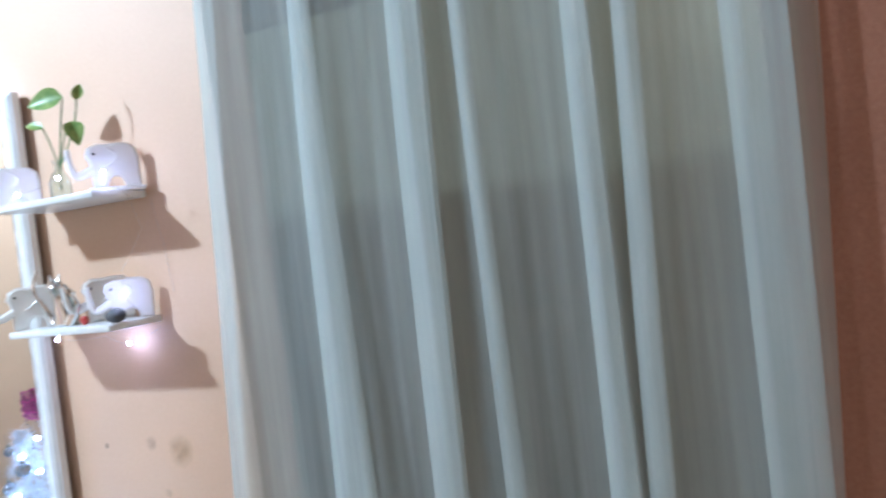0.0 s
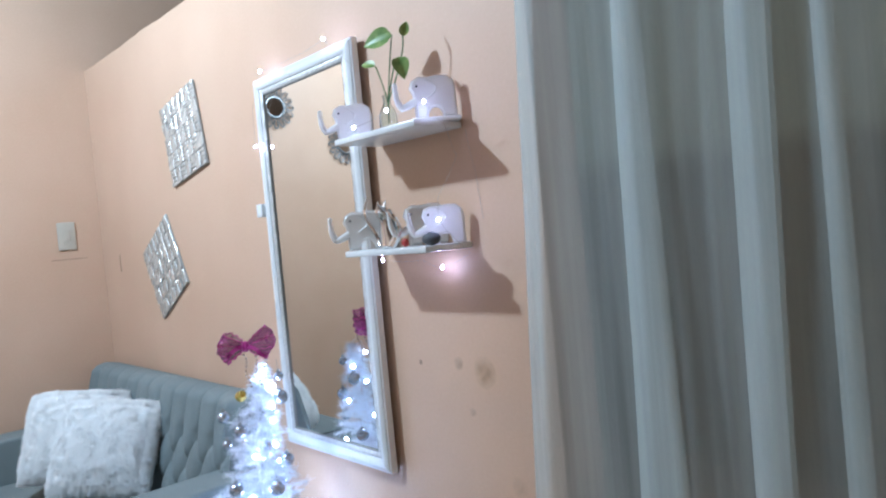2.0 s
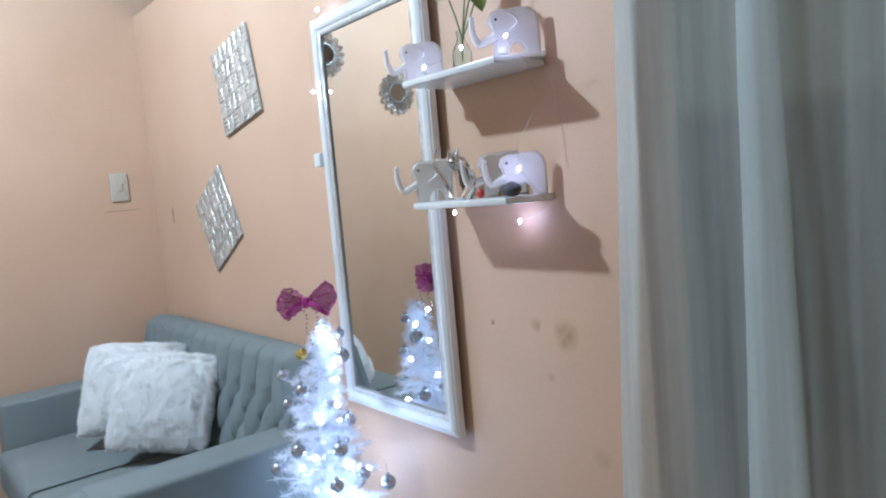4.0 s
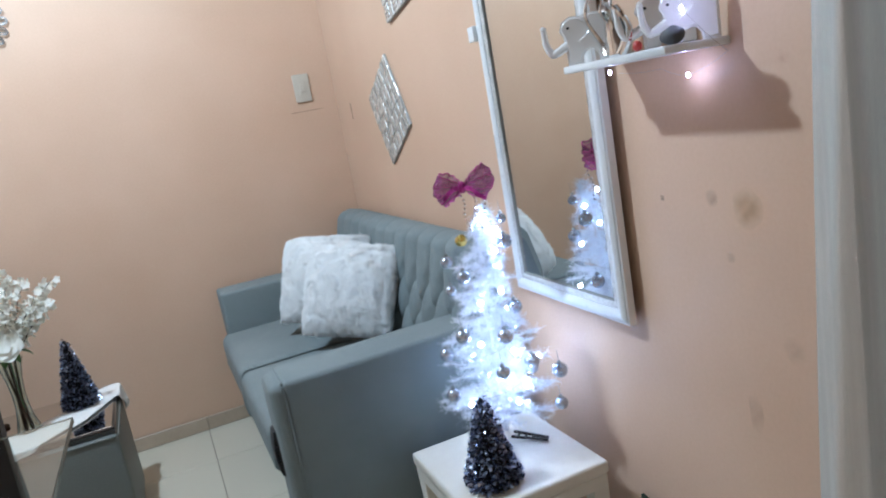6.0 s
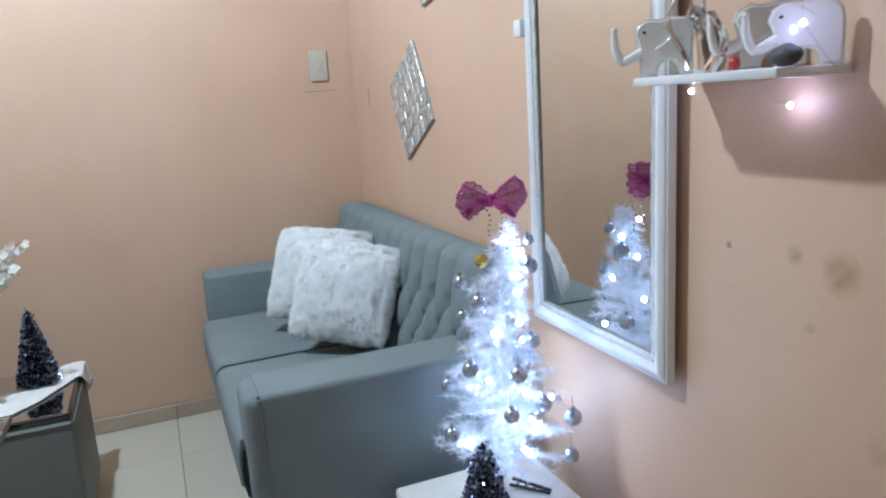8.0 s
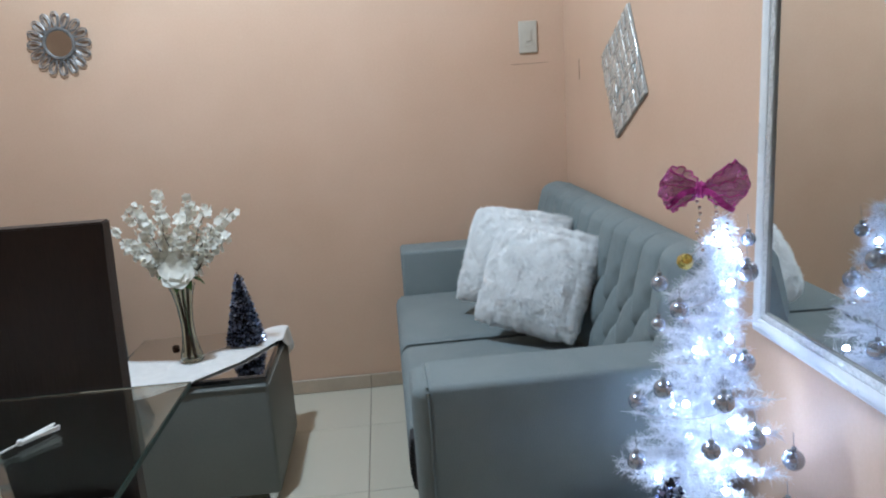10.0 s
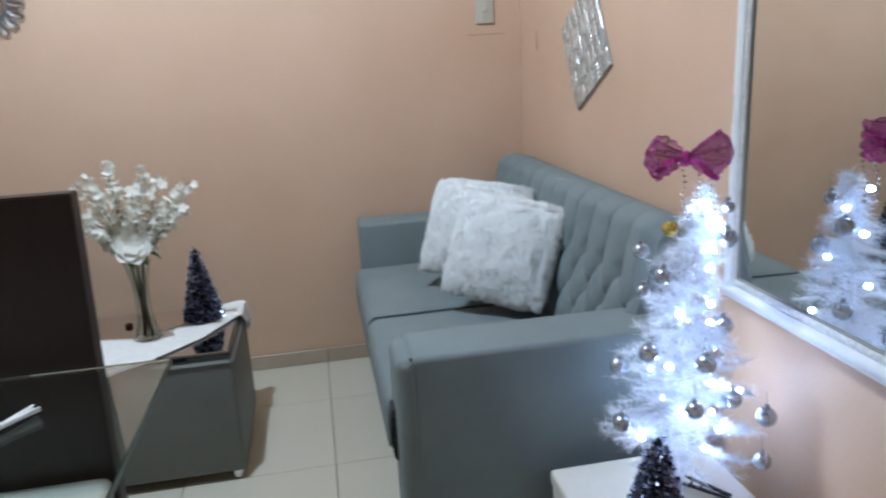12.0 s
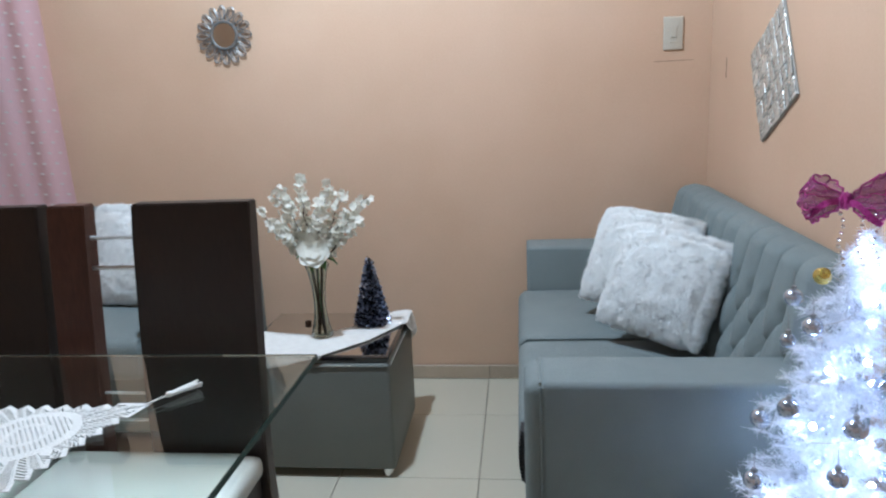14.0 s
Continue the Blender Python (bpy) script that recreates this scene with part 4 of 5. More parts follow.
# ---- cream table with the white tree ----
def cream_table():
    t = thing("side_table", "small cream plastic table against the peach wall", "side table", (-0.240, -1.703, 0))
    w, d = 0.175, 0.181
    bm = bmesh.new()
    box(bm, -w, w, -d, d, 0.318, 0.350, 0.008, 3)
    part("tabletop", bm, PLASTIC, t)
    bm = bmesh.new()
    for y in (-d + 0.012, d - 0.012):
        box(bm, -w + 0.012, w - 0.012, y - 0.008, y + 0.008, 0.285, 0.3175, 0.002, 1)
    for x in (-w + 0.012, w - 0.012):
        box(bm, x - 0.008, x + 0.008, -d + 0.0205, d - 0.0205, 0.285, 0.3175, 0.002, 1)
    part("apron", bm, PLASTIC, t)
    for sx in (-1, 1):
        for sy in (-1, 1):
            bm = bmesh.new()
            vs = box(bm, -0.022, 0.022, -0.022, 0.022, 0.0, 0.3175, 0.005, 2)
            for v in bm.verts:
                k = 1 - 0.35 * (1 - v.co.z / 0.3175)
                v.co.x, v.co.y = sx * (w - 0.026) + v.co.x * k, sy * (d - 0.026) + v.co.y * k
            part("leg", bm, PLASTIC, t)


cream_table()


def snow_tree(place, height):
    t = thing("christmas_tree", "small lit white tinsel tree with silver baubles on the cream table", "christmas tree", place)
    rnd = random.Random(21)
    bm = bmesh.new()
    tube(bm, [(0, 0, 0.03), (0, 0, height * 0.6), (0.02, 0, height - 0.05)], [0.007, 0.004, 0.0015], 8)
    part("trunk", bm, NEEDLE, t)
    for k in range(3):
        a = 2 * math.pi * k / 3 - 0.75
        bm = bmesh.new()
        if k == 0:
            m = Matrix.Rotation(a, 4, "Z") @ Matrix.Rotation(radians(8), 4, "Y") @ Matrix.Translation((0, 0, 0.018))
            for j in range(5):
                x0 = 0.012 + 0.018 * j
                for w in (-1, 1):
                    box(bm, x0, x0 + 0.018, w * (0.013 - 0.0018 * j) - 0.003, w * (0.013 - 0.0018 * j) + 0.003, 0.0, 0.005, 0.0, 1, m)
                box(bm, x0 + 0.014, x0 + 0.018, -0.012 + 0.0018 * j, 0.012 - 0.0018 * j, 0.0005, 0.0045, 0.0, 1, m)
            part("foot", bm, INK, t, "black slotted plastic foot", False)
            continue
        tube(bm, [(0, 0, 0.05), (0.05 * math.cos(a), 0.05 * math.sin(a), 0.028), (0.10 * math.cos(a), 0.10 * math.sin(a), 0.006)], 0.006, 6)
        part("foot", bm, NEEDLE, t, "white plastic foot")
    tiers = 17
    for ti in range(tiers):
        u = ti / (tiers - 1)
        z = 0.085 + (height - 0.12) * u
        reach = 0.130 * (1 - u) ** 0.9 + 0.020
        n = int(7 + 7 * (1 - u))
        for k in range(n):
            a = 2 * math.pi * (k + rnd.random() * 0.6) / n + ti
            ln = reach * rnd.uniform(0.62, 1.14)
            rise = rnd.uniform(-0.1, 0.5) * ln
            dz = rnd.uniform(-0.022, 0.022)
            pts = [Vector((0.03 * u * u + math.cos(a) * ln * s, math.sin(a) * ln * s, z + dz + rise * s - 0.02 * s * s)) for s in (0.02, 0.35, 0.7, 1.0)]
            verts, faces = [], []
            for q in range(int(90 + 1200 * ln)):
                s = rnd.uniform(0.05, 1.0)
                i = min(2, int(s * 3))
                c = pts[i].lerp(pts[i + 1], s * 3 - i)
                d = Vector((rnd.gauss(0, 1), rnd.gauss(0, 1), rnd.gauss(0, 0.8))).normalized() + (pts[3] - pts[0]).normalized() * 0.6
                d = d.normalized() * rnd.uniform(0.010, 0.026)
                sd = d.cross(Vector((rnd.random() - .5, rnd.random() - .5, rnd.random() - .5))).normalized() * 0.00045
                m = len(verts)
                verts += [c - sd, c + sd, c + d + sd * 0.5, c + d - sd * 0.5]
                faces.append((m, m + 1, m + 2, m + 3))
            ob = raw("bough", verts, faces, NEEDLE, t)
    bm = bmesh.new()
    balls = [(0.061, -0.035, 0.510, .0185), (-0.055, -0.03, 0.450, .0165), (-0.088, -0.02, 0.424, .0125), (0.056, -0.045, 0.350, .0180), (-0.095, -0.06, 0.322, .0175),
             (-0.008, -0.10, 0.306, .0185), (0.068, -0.065, 0.212, .0185), (-0.143, -0.06, 0.192, .0165), (0.135, -0.075, 0.170, .0190), (0.075, -0.01, 0.560, .0125), (0.10, -0.12, 0.110, .0160),
             (-0.04, -0.125, 0.235, .016), (0.10, 0.06, 0.27, .018), (-0.10, 0.05, 0.25, .018), (0.02, 0.09, 0.38, .017), (0.06, 0.03, 0.46, .017), (0.12, 0.04, 0.15, .018), (-0.05, 0.07, 0.47, .016)]
    for x, y, z, r in balls:
        bm = bmesh.new()
        ball(bm, (x, y, z), r, 20, 14)
        b = part("bauble", bm, BALL, t, "silver bauble")
        bm = bmesh.new()
        rr = lathe(bm, [(0.0045, r * 0.93), (0.0045, r + 0.005)], (x, y, z), 10)
        cap(bm, rr[1])
        tube(bm, [(x, y, z + r + 0.004), (x + 0.001, y + 0.006, z + r + 0.03)], 0.0006, 4)
        part("cap", bm, PEWTER, b)
    bm = bmesh.new()
    r = lathe(bm, [(0.003, 0.024), (0.009, 0.021), (0.011, 0.009), (0.014, 0.0), (0.003, 0.002)], (0, 0, 0), 16)
    cap(bm, r[0])
    m = Matrix.Translation((-0.046, -0.03, 0.535)) @ Euler((radians(60), radians(-25), 0)).to_matrix().to_4x4()
    bmesh.ops.transform(bm, matrix=m, verts=bm.verts)
    part("bell", bm, GOLD, t, "gold foil bell")
    for x, y, z in TREE_LEDS:
        bm = bmesh.new()
        ball(bm, (x, y, z), 0.0055, 10, 7)
        part("led_bulb", bm, LED, t, "lit white bulb")
    bm = bmesh.new()
    pts = []
    for k in range(140):
        u = k / 139
        a = u * 2 * math.pi * 5
        rr = 0.075 * (1 - u) + 0.012
        pts.append((rr * math.cos(a), rr * math.sin(a), 0.09 + 0.5 * u))
    tube(bm, pts, 0.0007, 4)
    part("light_wire", bm, WIRE, t, "thin clear light wire")
    # beaded clear ribbon under the bow
    for sx in (-0.024, 0.004, 0.028):
        bm = bmesh.new()
        for k in range(9):
            ball(bm, (sx + 0.004 * math.sin(k), -0.025 - 0.002 * k, 0.635 - 0.010 * k), 0.0032, 8, 6)
        part("bead_string", bm, CHROME, t, "string of silver beads")
    bow = part("bow", bow_knot(), MAGENTA, t, "magenta glitter tinsel bow")
    knot = Vector((-0.012, -0.02, 0.655))
    bow.matrix_basis = Matrix.Translation(knot) @ Matrix.Rotation(radians(-42), 4, "Z") @ Matrix.Translation(-knot)
    for s in (-1, 1):
        for wide, mat in ((1.0, MAGENTA),):
            bm = bmesh.new()
            nu, nw = 66, 18
            rows = []
            for k in range(nu + 1):
                a = -math.pi * 0.97 + 1.94 * math.pi * k / nu
                out = (1 + math.cos(a)) / 2
                cx = 0.006 + 0.066 * out
                cy = 0.032 * math.sin(a) * (0.25 + 0.75 * out ** 0.5)
                hw = 0.007 + 0.030 * out ** 0.8
                rows.append([bm.verts.new((s * (cx - 0.022 * abs(e) ** 2 * out + 0.0022 * math.sin(k * 0.9 + e * 4)),
                                           cy + 0.0055 * math.sin(e * 11 + k * 0.22) * out,
                                           hw * e + 0.012 * out * (s * 0.5 + 0.3) + 0.0026 * math.sin(k * 0.8) * out)) for e in (-1 + 2 * q / nw for q in range(nw + 1))])
            for i, (a, b) in enumerate(zip(rows, rows[1:])):
                for k in range(nw):
                    bm.faces.new((a[k], a[k + 1], b[k + 1], b[k]))
            rnd = random.Random(40 + s)
            flakes = []
            for _ in range(110):
                v = rnd.choice(rnd.choice(rows)).co.copy()
                d = Vector((rnd.uniform(-1, 1), rnd.uniform(-1, 1), rnd.uniform(-1, 1))).normalized() * rnd.choice((0.0018, 0.0024, 0.0036))
                flakes.append((v, d, d.orthogonal() * 0.5))
            shine = bmesh.new()
            for v, d, o in flakes:
                shine.faces.new([shine.verts.new(v + Vector((-0.012, -0.02, height + 0.035)) + q) for q in (d, o, -d, -o)])
            hem = bmesh.new()
            for edge in (0, 5, 12, nw):
                tube(hem, [r[edge].co + Vector((-0.012, -0.02, height + 0.035)) for r in rows], 0.0015 if edge in (0, nw) else 0.0008, 5)
            part("wire_edge", hem, MAGENTA, bow)
            bmesh.ops.translate(bm, vec=(-0.012, -0.02, height + 0.035), verts=bm.verts)
            part("loop", bm, NET, bow)
            tagged(part("flakes", shine, SPARK, bow, "", False), "pink foil flakes", kind="stuff")
            bm = bmesh.new()
            rows = []
            for k in range(12):
                u = k / 11
                c = Vector((s * (0.006 + 0.050 * u), -0.018 - 0.008 * math.sin(3 * u), -0.026 * u + 0.005 * math.sin(5 * u)))
                rows.append([bm.verts.new(c + Vector((e * 0.003, 0.002 * e * math.sin(k), e * 0.004 * s))) for e in (-1, 1)])
            for a, b in zip(rows, rows[1:]):
                bm.faces.new((a[0], a[1], b[1], b[0]))
            bmesh.ops.translate(bm, vec=(-0.012, -0.02, height + 0.035), verts=bm.verts)
            part("tail", bm, MAGENTA, bow)
    return t


def bow_knot():
    bm = bmesh.new()
    ball(bm, (-0.012, -0.030, 0.655), 0.0125, 14, 10, (0.9, 0.9, 1.1))
    for v in bm.verts:
        v.co += Vector((0, 0.002, 0.0015)) * math.sin(v.co.x * 900)
    return bm


TREE_LEDS = [(0.012, -0.030, 0.575), (0.028, -0.045, 0.495), (-0.035, -0.055, 0.385), (0.02, -0.06, 0.40), (0.02, -0.075, 0.255), (-0.02, -0.07, 0.20), (0.035, -0.085, 0.165),
             (-0.055, -0.06, 0.29), (0.07, 0.02, 0.33), (0.055, 0.01, 0.44), (0.05, -0.02, 0.54), (0.10, 0.0, 0.2), (0.0, -0.10, 0.14), (-0.10, -0.05, 0.15),
             (-0.01, 0.10, 0.21), (0.03, 0.115, 0.13), (0.10, 0.05, 0.12), (0.115, -0.02, 0.20)]
snow_tree((-0.195, -1.643, 0.3505), 0.62)


def green_board():
    """Thin dark board on edge against the wall, its top edge sloping and a little ragged."""
    bm = bmesh.new()
    rows = []
    for k in range(25):
        y = -1.925 - 0.50 * k / 24
        z = 0.264 - 0.20 * (-1.925 - y) + 0.004 * noise.noise(Vector((y * 40, 0, 0)))
        rows.append([bm.verts.new(c) for c in ((-0.034, y, 0.0), (-0.020, y, z), (-0.012, y, z), (-0.022, y, 0.0))])
    for a, b in zip(rows, rows[1:]):
        for k in range(4):
            bm.faces.new((a[k], a[(k + 1) % 4], b[(k + 1) % 4], b[k]))
    bm.faces.new(rows[0]), bm.faces.new(rows[-1])
    solo("folded_mat", bm, DARKGREEN, "dark green folded mat leaning at the peach wall", "mat", smooth=False)


green_board()


# ---- wall pieces ----
def wall_mirror():
    y0, y1, z0, z1 = -1.982, -1.494, 0.684, 1.721
    t = thing("wall_mirror", "tall mirror in a white frame with silver beading on the wall", "mirror", (-0.0085, (y0 + y1) / 2, z0), -1.2)
    W, H = (y1 - y0) / 2, z1 - z0

    def frame_bar(name, w0, w1, x0, x1, mat, label, bulge=0.0, wave=0):
        """Four mitred bars between the insets w0 and w1."""
        for side in range(4):
            bm = bmesh.new()
            n = 60 if wave else 1
            prof = []
            for k in range(7):
                u = k / 6
                prof.append((w0 + (w1 - w0) * u, x1 - bulge * math.sin(math.pi * u)))
            prof = [(w0, x0)] + prof + [(w1, x0)]
            rows = []
            for i in range(n + 1):
                s = i / n
                row = []
                for w, x in prof:
                    if wave and x < x1 + 0.0005:
                        x = x - 0.0018 * math.sin(i * 1.7) * math.sin(w * 400)
                    if side in (0, 2):
                        y = (-W + w) + (2 * W - 2 * w) * s
                        z = w if side == 0 else H - w
                    else:
                        z = w + (H - 2 * w) * s
                        y = -W + w if side == 1 else W - w
                    row.append(bm.verts.new((x, y, z)))
                rows.append(row)
            for a, b in zip(rows, rows[1:]):
                for k in range(len(prof) - 1):
                    bm.faces.new((a[k], a[k + 1], b[k + 1], b[k]))
            part(name, bm, mat, t, label)
    frame_bar("outer_lip", 0.0, 0.006, 0.0, -0.016, PEARL, "bright silver outer lip", 0.002)
    frame_bar("frame_bar", 0.006, 0.031, 0.0, -0.020, WHITE, "white lacquered frame bar", 0.005)
    frame_bar("beading", 0.031, 0.045, 0.0, -0.017, SILVER, "embossed silver beading", 0.002, 1)
    # dark strip stands in for the shadow line where the beading meets the glass
    frame_bar("inner_shade", 0.0452, 0.048, -0.005, -0.0162, GREYBACK, "thin dark strip for the shade along the glass", 0.0)
    bm = bmesh.new()
    box(bm, -0.012, -0.004, -W + 0.0455, W - 0.0455, 0.0455, H - 0.0455)
    part("glass", bm, MIRROR, t, "mirror glass", False)
    bm = bmesh.new()
    box(bm, -0.0035, -0.0005, -W + 0.004, W - 0.004, 0.004, H - 0.004)
    part("backing_board", bm, GREYBACK, t, "dark backing board", False)
    for y in (-0.12, 0.12):
        bm = bmesh.new()
        box(bm, 0.0, 0.0060 + 0.021 * y, y - 0.02, y + 0.02, H - 0.20, H - 0.16, 0.002, 1)
        part("spacer", bm, GREYBACK, t, "wooden spacer behind the frame")


wall_mirror()


def mosaic(place, angle, label):
    t = thing("mosaic_panel", label, "wall decoration", group="mirror mosaics")
    t.matrix_basis = Matrix.Translation(place) @ Euler((radians(angle), 0, 0)).to_matrix().to_4x4()
    rnd = random.Random(int(angle * 7))
    h = 0.143
    bm = bmesh.new()
    box(bm, -0.0035, 0.002, -h, h, -h, h, 0.001, 1)
    part("backing", bm, MOSAICBACK, t)
    rows, cols = 5, 7
    w, d = 2 * h / cols, 2 * h / rows

    def chip(high):
        bm = bmesh.new()
        box(bm, -0.003, 0.0, -w / 2 + 0.001, w / 2 - 0.001, -high / 2 + 0.0009, high / 2 - 0.0009, 0.001, 1)
        return finish("mosaic_tile", bm, MOSAIC, False)
    whole, strip = chip(d), chip(d / 4)
    for r in range(rows):
        for c in range(cols):
            y, z = -h + (c + 0.5) * w, -h + (r + 0.5) * d
            for me, dz in (((whole, 0.0),) if (r + c) % 2 else tuple((strip, (k - 1.5) * d / 4) for k in range(4))):
                o = new("mosaic_tile", me)
                o.parent = t
                o.matrix_basis = pose(-0.0045, y, z + dz, rnd.gauss(0, .4), rnd.gauss(0, 2.8), rnd.gauss(0, 2.8))


mosaic((-0.005, -0.965, 1.653), -10.5, "square silver mirror mosaic panel hung tilted on the wall")
mosaic((-0.003, -0.688, 1.207), -29.0, "mirror mosaic panel hung on its corner on the wall")


def sun_mirror(place):
    """Round mirror in a rim of open pewter petals."""
    t = thing("sunburst_mirror", "small round mirror in an openwork pewter petal frame", "mirror", place, 0, "sunburst mirrors")
    bm = bmesh.new()
    ring = [bm.verts.new((0.049 * math.cos(a), -0.010, 0.049 * math.sin(a))) for a in (2 * math.pi * k / 40 for k in range(40))]
    back = [bm.verts.new((v.co.x, -0.004, v.co.z)) for v in ring]
    bm.faces.new(ring), bm.faces.new(back)
    for k in range(40):
        bm.faces.new((ring[k], ring[(k + 1) % 40], back[(k + 1) % 40], back[k]))
    part("glass", bm, MIRROR, t, "round mirror glass", False)
    bm = bmesh.new()
    tube(bm, [(0.052 * math.cos(a), -0.010, 0.052 * math.sin(a)) for a in (2 * math.pi * k / 48 for k in range(49))], 0.0065, 8, False)
    part("rim", bm, PEWTER, t)
    n = 16
    for k in range(n):
        a = 2 * math.pi * k / n
        bm = bmesh.new()
        c, s = math.cos(a), math.sin(a)
        for sc, y in ((1.0, -0.009), (0.5, -0.007)):
            pts = []
            for j in range(15):
                u = 2 * math.pi * j / 14
                rr = 0.085 + 0.027 * -math.cos(u) * (1 if sc == 1 else 0.8)
                w = 0.0165 * math.sin(u) * sc * (0.8 + 0.2 * -math.cos(u))
                pts.append((rr * c - w * s, y, rr * s + w * c))
            tube(bm, pts, 0.0024 if sc == 1 else 0.0017, 6, False)
        part("petal", bm, PEWTER, t)
    return t


SUN = sun_mirror((-1.868, -0.004, 1.449))
copy_thing(SUN, pose(-1.29, -0.004, 1.78))
copy_thing(SUN, pose(-0.872, -0.004, 1.968))


def light_switch():
    t = thing("light_switch", "ivory light switch plate on the peach wall", "switch", (-0.141, -0.001, 1.371))
    bm = bmesh.new()
    box(bm, -0.036, 0.036, -0.008, 0, -0.060, 0.060, 0.004, 3)
    part("plate", bm, SWITCH, t)
    bm = bmesh.new()
    box(bm, -0.016, 0.016, -0.0095, -0.0075, -0.034, 0.030, 0.001, 1)
    part("surround", bm, SWITCH, t)
    bm = bmesh.new()
    vs = box(bm, -0.010, 0.010, -0.0135, -0.009, -0.016, 0.022, 0.001, 1)
    part("rocker", bm, SWITCH, t)


light_switch()


def wall_box():
    bm = bmesh.new()
    box(bm, -0.036, -0.001, -1.500, -1.468, 1.335, 1.372, 0.003, 2)
    solo("battery_box", bm, WHITE, "small white battery box on the wall beside the mirror", "battery box")


wall_box()


# ---- shelves with figures ----
def shelf(z, label):
    t = thing("wall_shelf", label, "shelf", (-0.002, -2.15, z), 0, "wall shelves")
    bm = bmesh.new()
    box(bm, -0.130, 0.0, -0.140, 0.130, 0.005, 0.018, 0.003, 2)
    part("board", bm, WHITE, t)


shelf(1.205, "white wooden shelf with elephant figures on the wall")
shelf(1.452, "white wooden shelf with a plant and elephants on the wall")


def elephant(place, turn, size, label, plinth=False):
    """Cut-out style figure: trunk curling up at +x, arch between the legs. One mesh."""
    bm = bmesh.new()
    th = 0.008
    top = [(0.036, 0.050), (0.041, 0.060), (0.036, 0.074), (0.022, 0.082), (0.006, 0.080), (-0.010, 0.083), (-0.030, 0.082), (-0.043, 0.072), (-0.047, 0.055), (-0.047, 0.0), (-0.020, 0.0)]
    arch = [(-0.006 - 0.014 * math.cos(math.pi * k / 6), 0.002 + 0.020 * math.sin(math.pi * k / 6)) for k in range(7)]
    leg = [(0.008, 0.0), (0.032, 0.0), (0.033, 0.035)]
    ring = [bm.verts.new((x, -th, z)) for x, z in top + arch + leg]
    f = bm.faces.new(ring)
    ex = bmesh.ops.extrude_face_region(bm, geom=[f])
    bmesh.ops.translate(bm, vec=(0, 2 * th, 0), verts=[v for v in ex["geom"] if isinstance(v, bmesh.types.BMVert)])
    bmesh.ops.recalc_face_normals(bm, faces=bm.faces)
    bmesh.ops.bevel(bm, geom=[e for e in bm.edges if abs(e.verts[0].co.y - e.verts[1].co.y) < 0.001], offset=0.004, segments=3, affect="EDGES")
    tp = curve(lambda u: (0.028 + 0.038 * math.sin(min(1, u * 1.3) * math.pi / 2) + 0.003 * max(0, u - 0.7), 0, 0.036 - 0.013 * math.sin(min(1, u * 2.0) * math.pi / 2) + 0.046 * max(0, u - 0.42) / 0.58), 16)
    tube(bm, tp, [0.0085 - 0.0042 * k / 15 for k in range(16)], 10)
    ball(bm, (tp[-1][0], 0, tp[-1][2]), 0.0052, 10, 7)
    for s in (-1, 1):
        tube(bm, curve(lambda u: (0.010 - 0.020 * math.sin(math.pi * u), s * (th + 0.0006), 0.076 - 0.038 * u), 10), 0.0016, 6)
    n0 = len(bm.faces)
    for s in (-1, 1):
        ball(bm, (0.026, s * (th + 0.0002), 0.063), 0.0024, 8, 6, (1, 0.5, 1))
    bm.faces.ensure_lookup_table()
    for fc in bm.faces[n0:]:
        fc.material_index = 1
    if plinth:
        box(bm, -0.052, 0.040, -0.02, 0.02, -0.008, 0.0005, 0.002, 1)
        bmesh.ops.translate(bm, vec=(0, 0, 0.008), verts=bm.verts)
    bmesh.ops.scale(bm, vec=(size * 1.04, size, size), verts=bm.verts)
    return solo("elephant_figurine", bm, [CERAMIC, INK], label, "figurine", place, turn, "elephant figures")


E2, E1 = 1.2235, 1.4705
elephant((-0.085, -2.034, E2), 141, 1.05, "white ceramic elephant with a raised trunk on the shelf")
elephant((-0.052, -2.256, E2), 137, 0.97, "white ceramic elephant in front of a smaller one on the shelf")
elephant((-0.036, -2.186, E2), 146, 1.06, "white ceramic elephant at the back of the shelf")
elephant((-0.080, -2.020, E1), 143, 0.98, "white ceramic elephant at the end of the upper shelf")
elephant((-0.054, -2.262, E1), 139, 1.04, "white ceramic elephant on a plinth beside the plant", True)


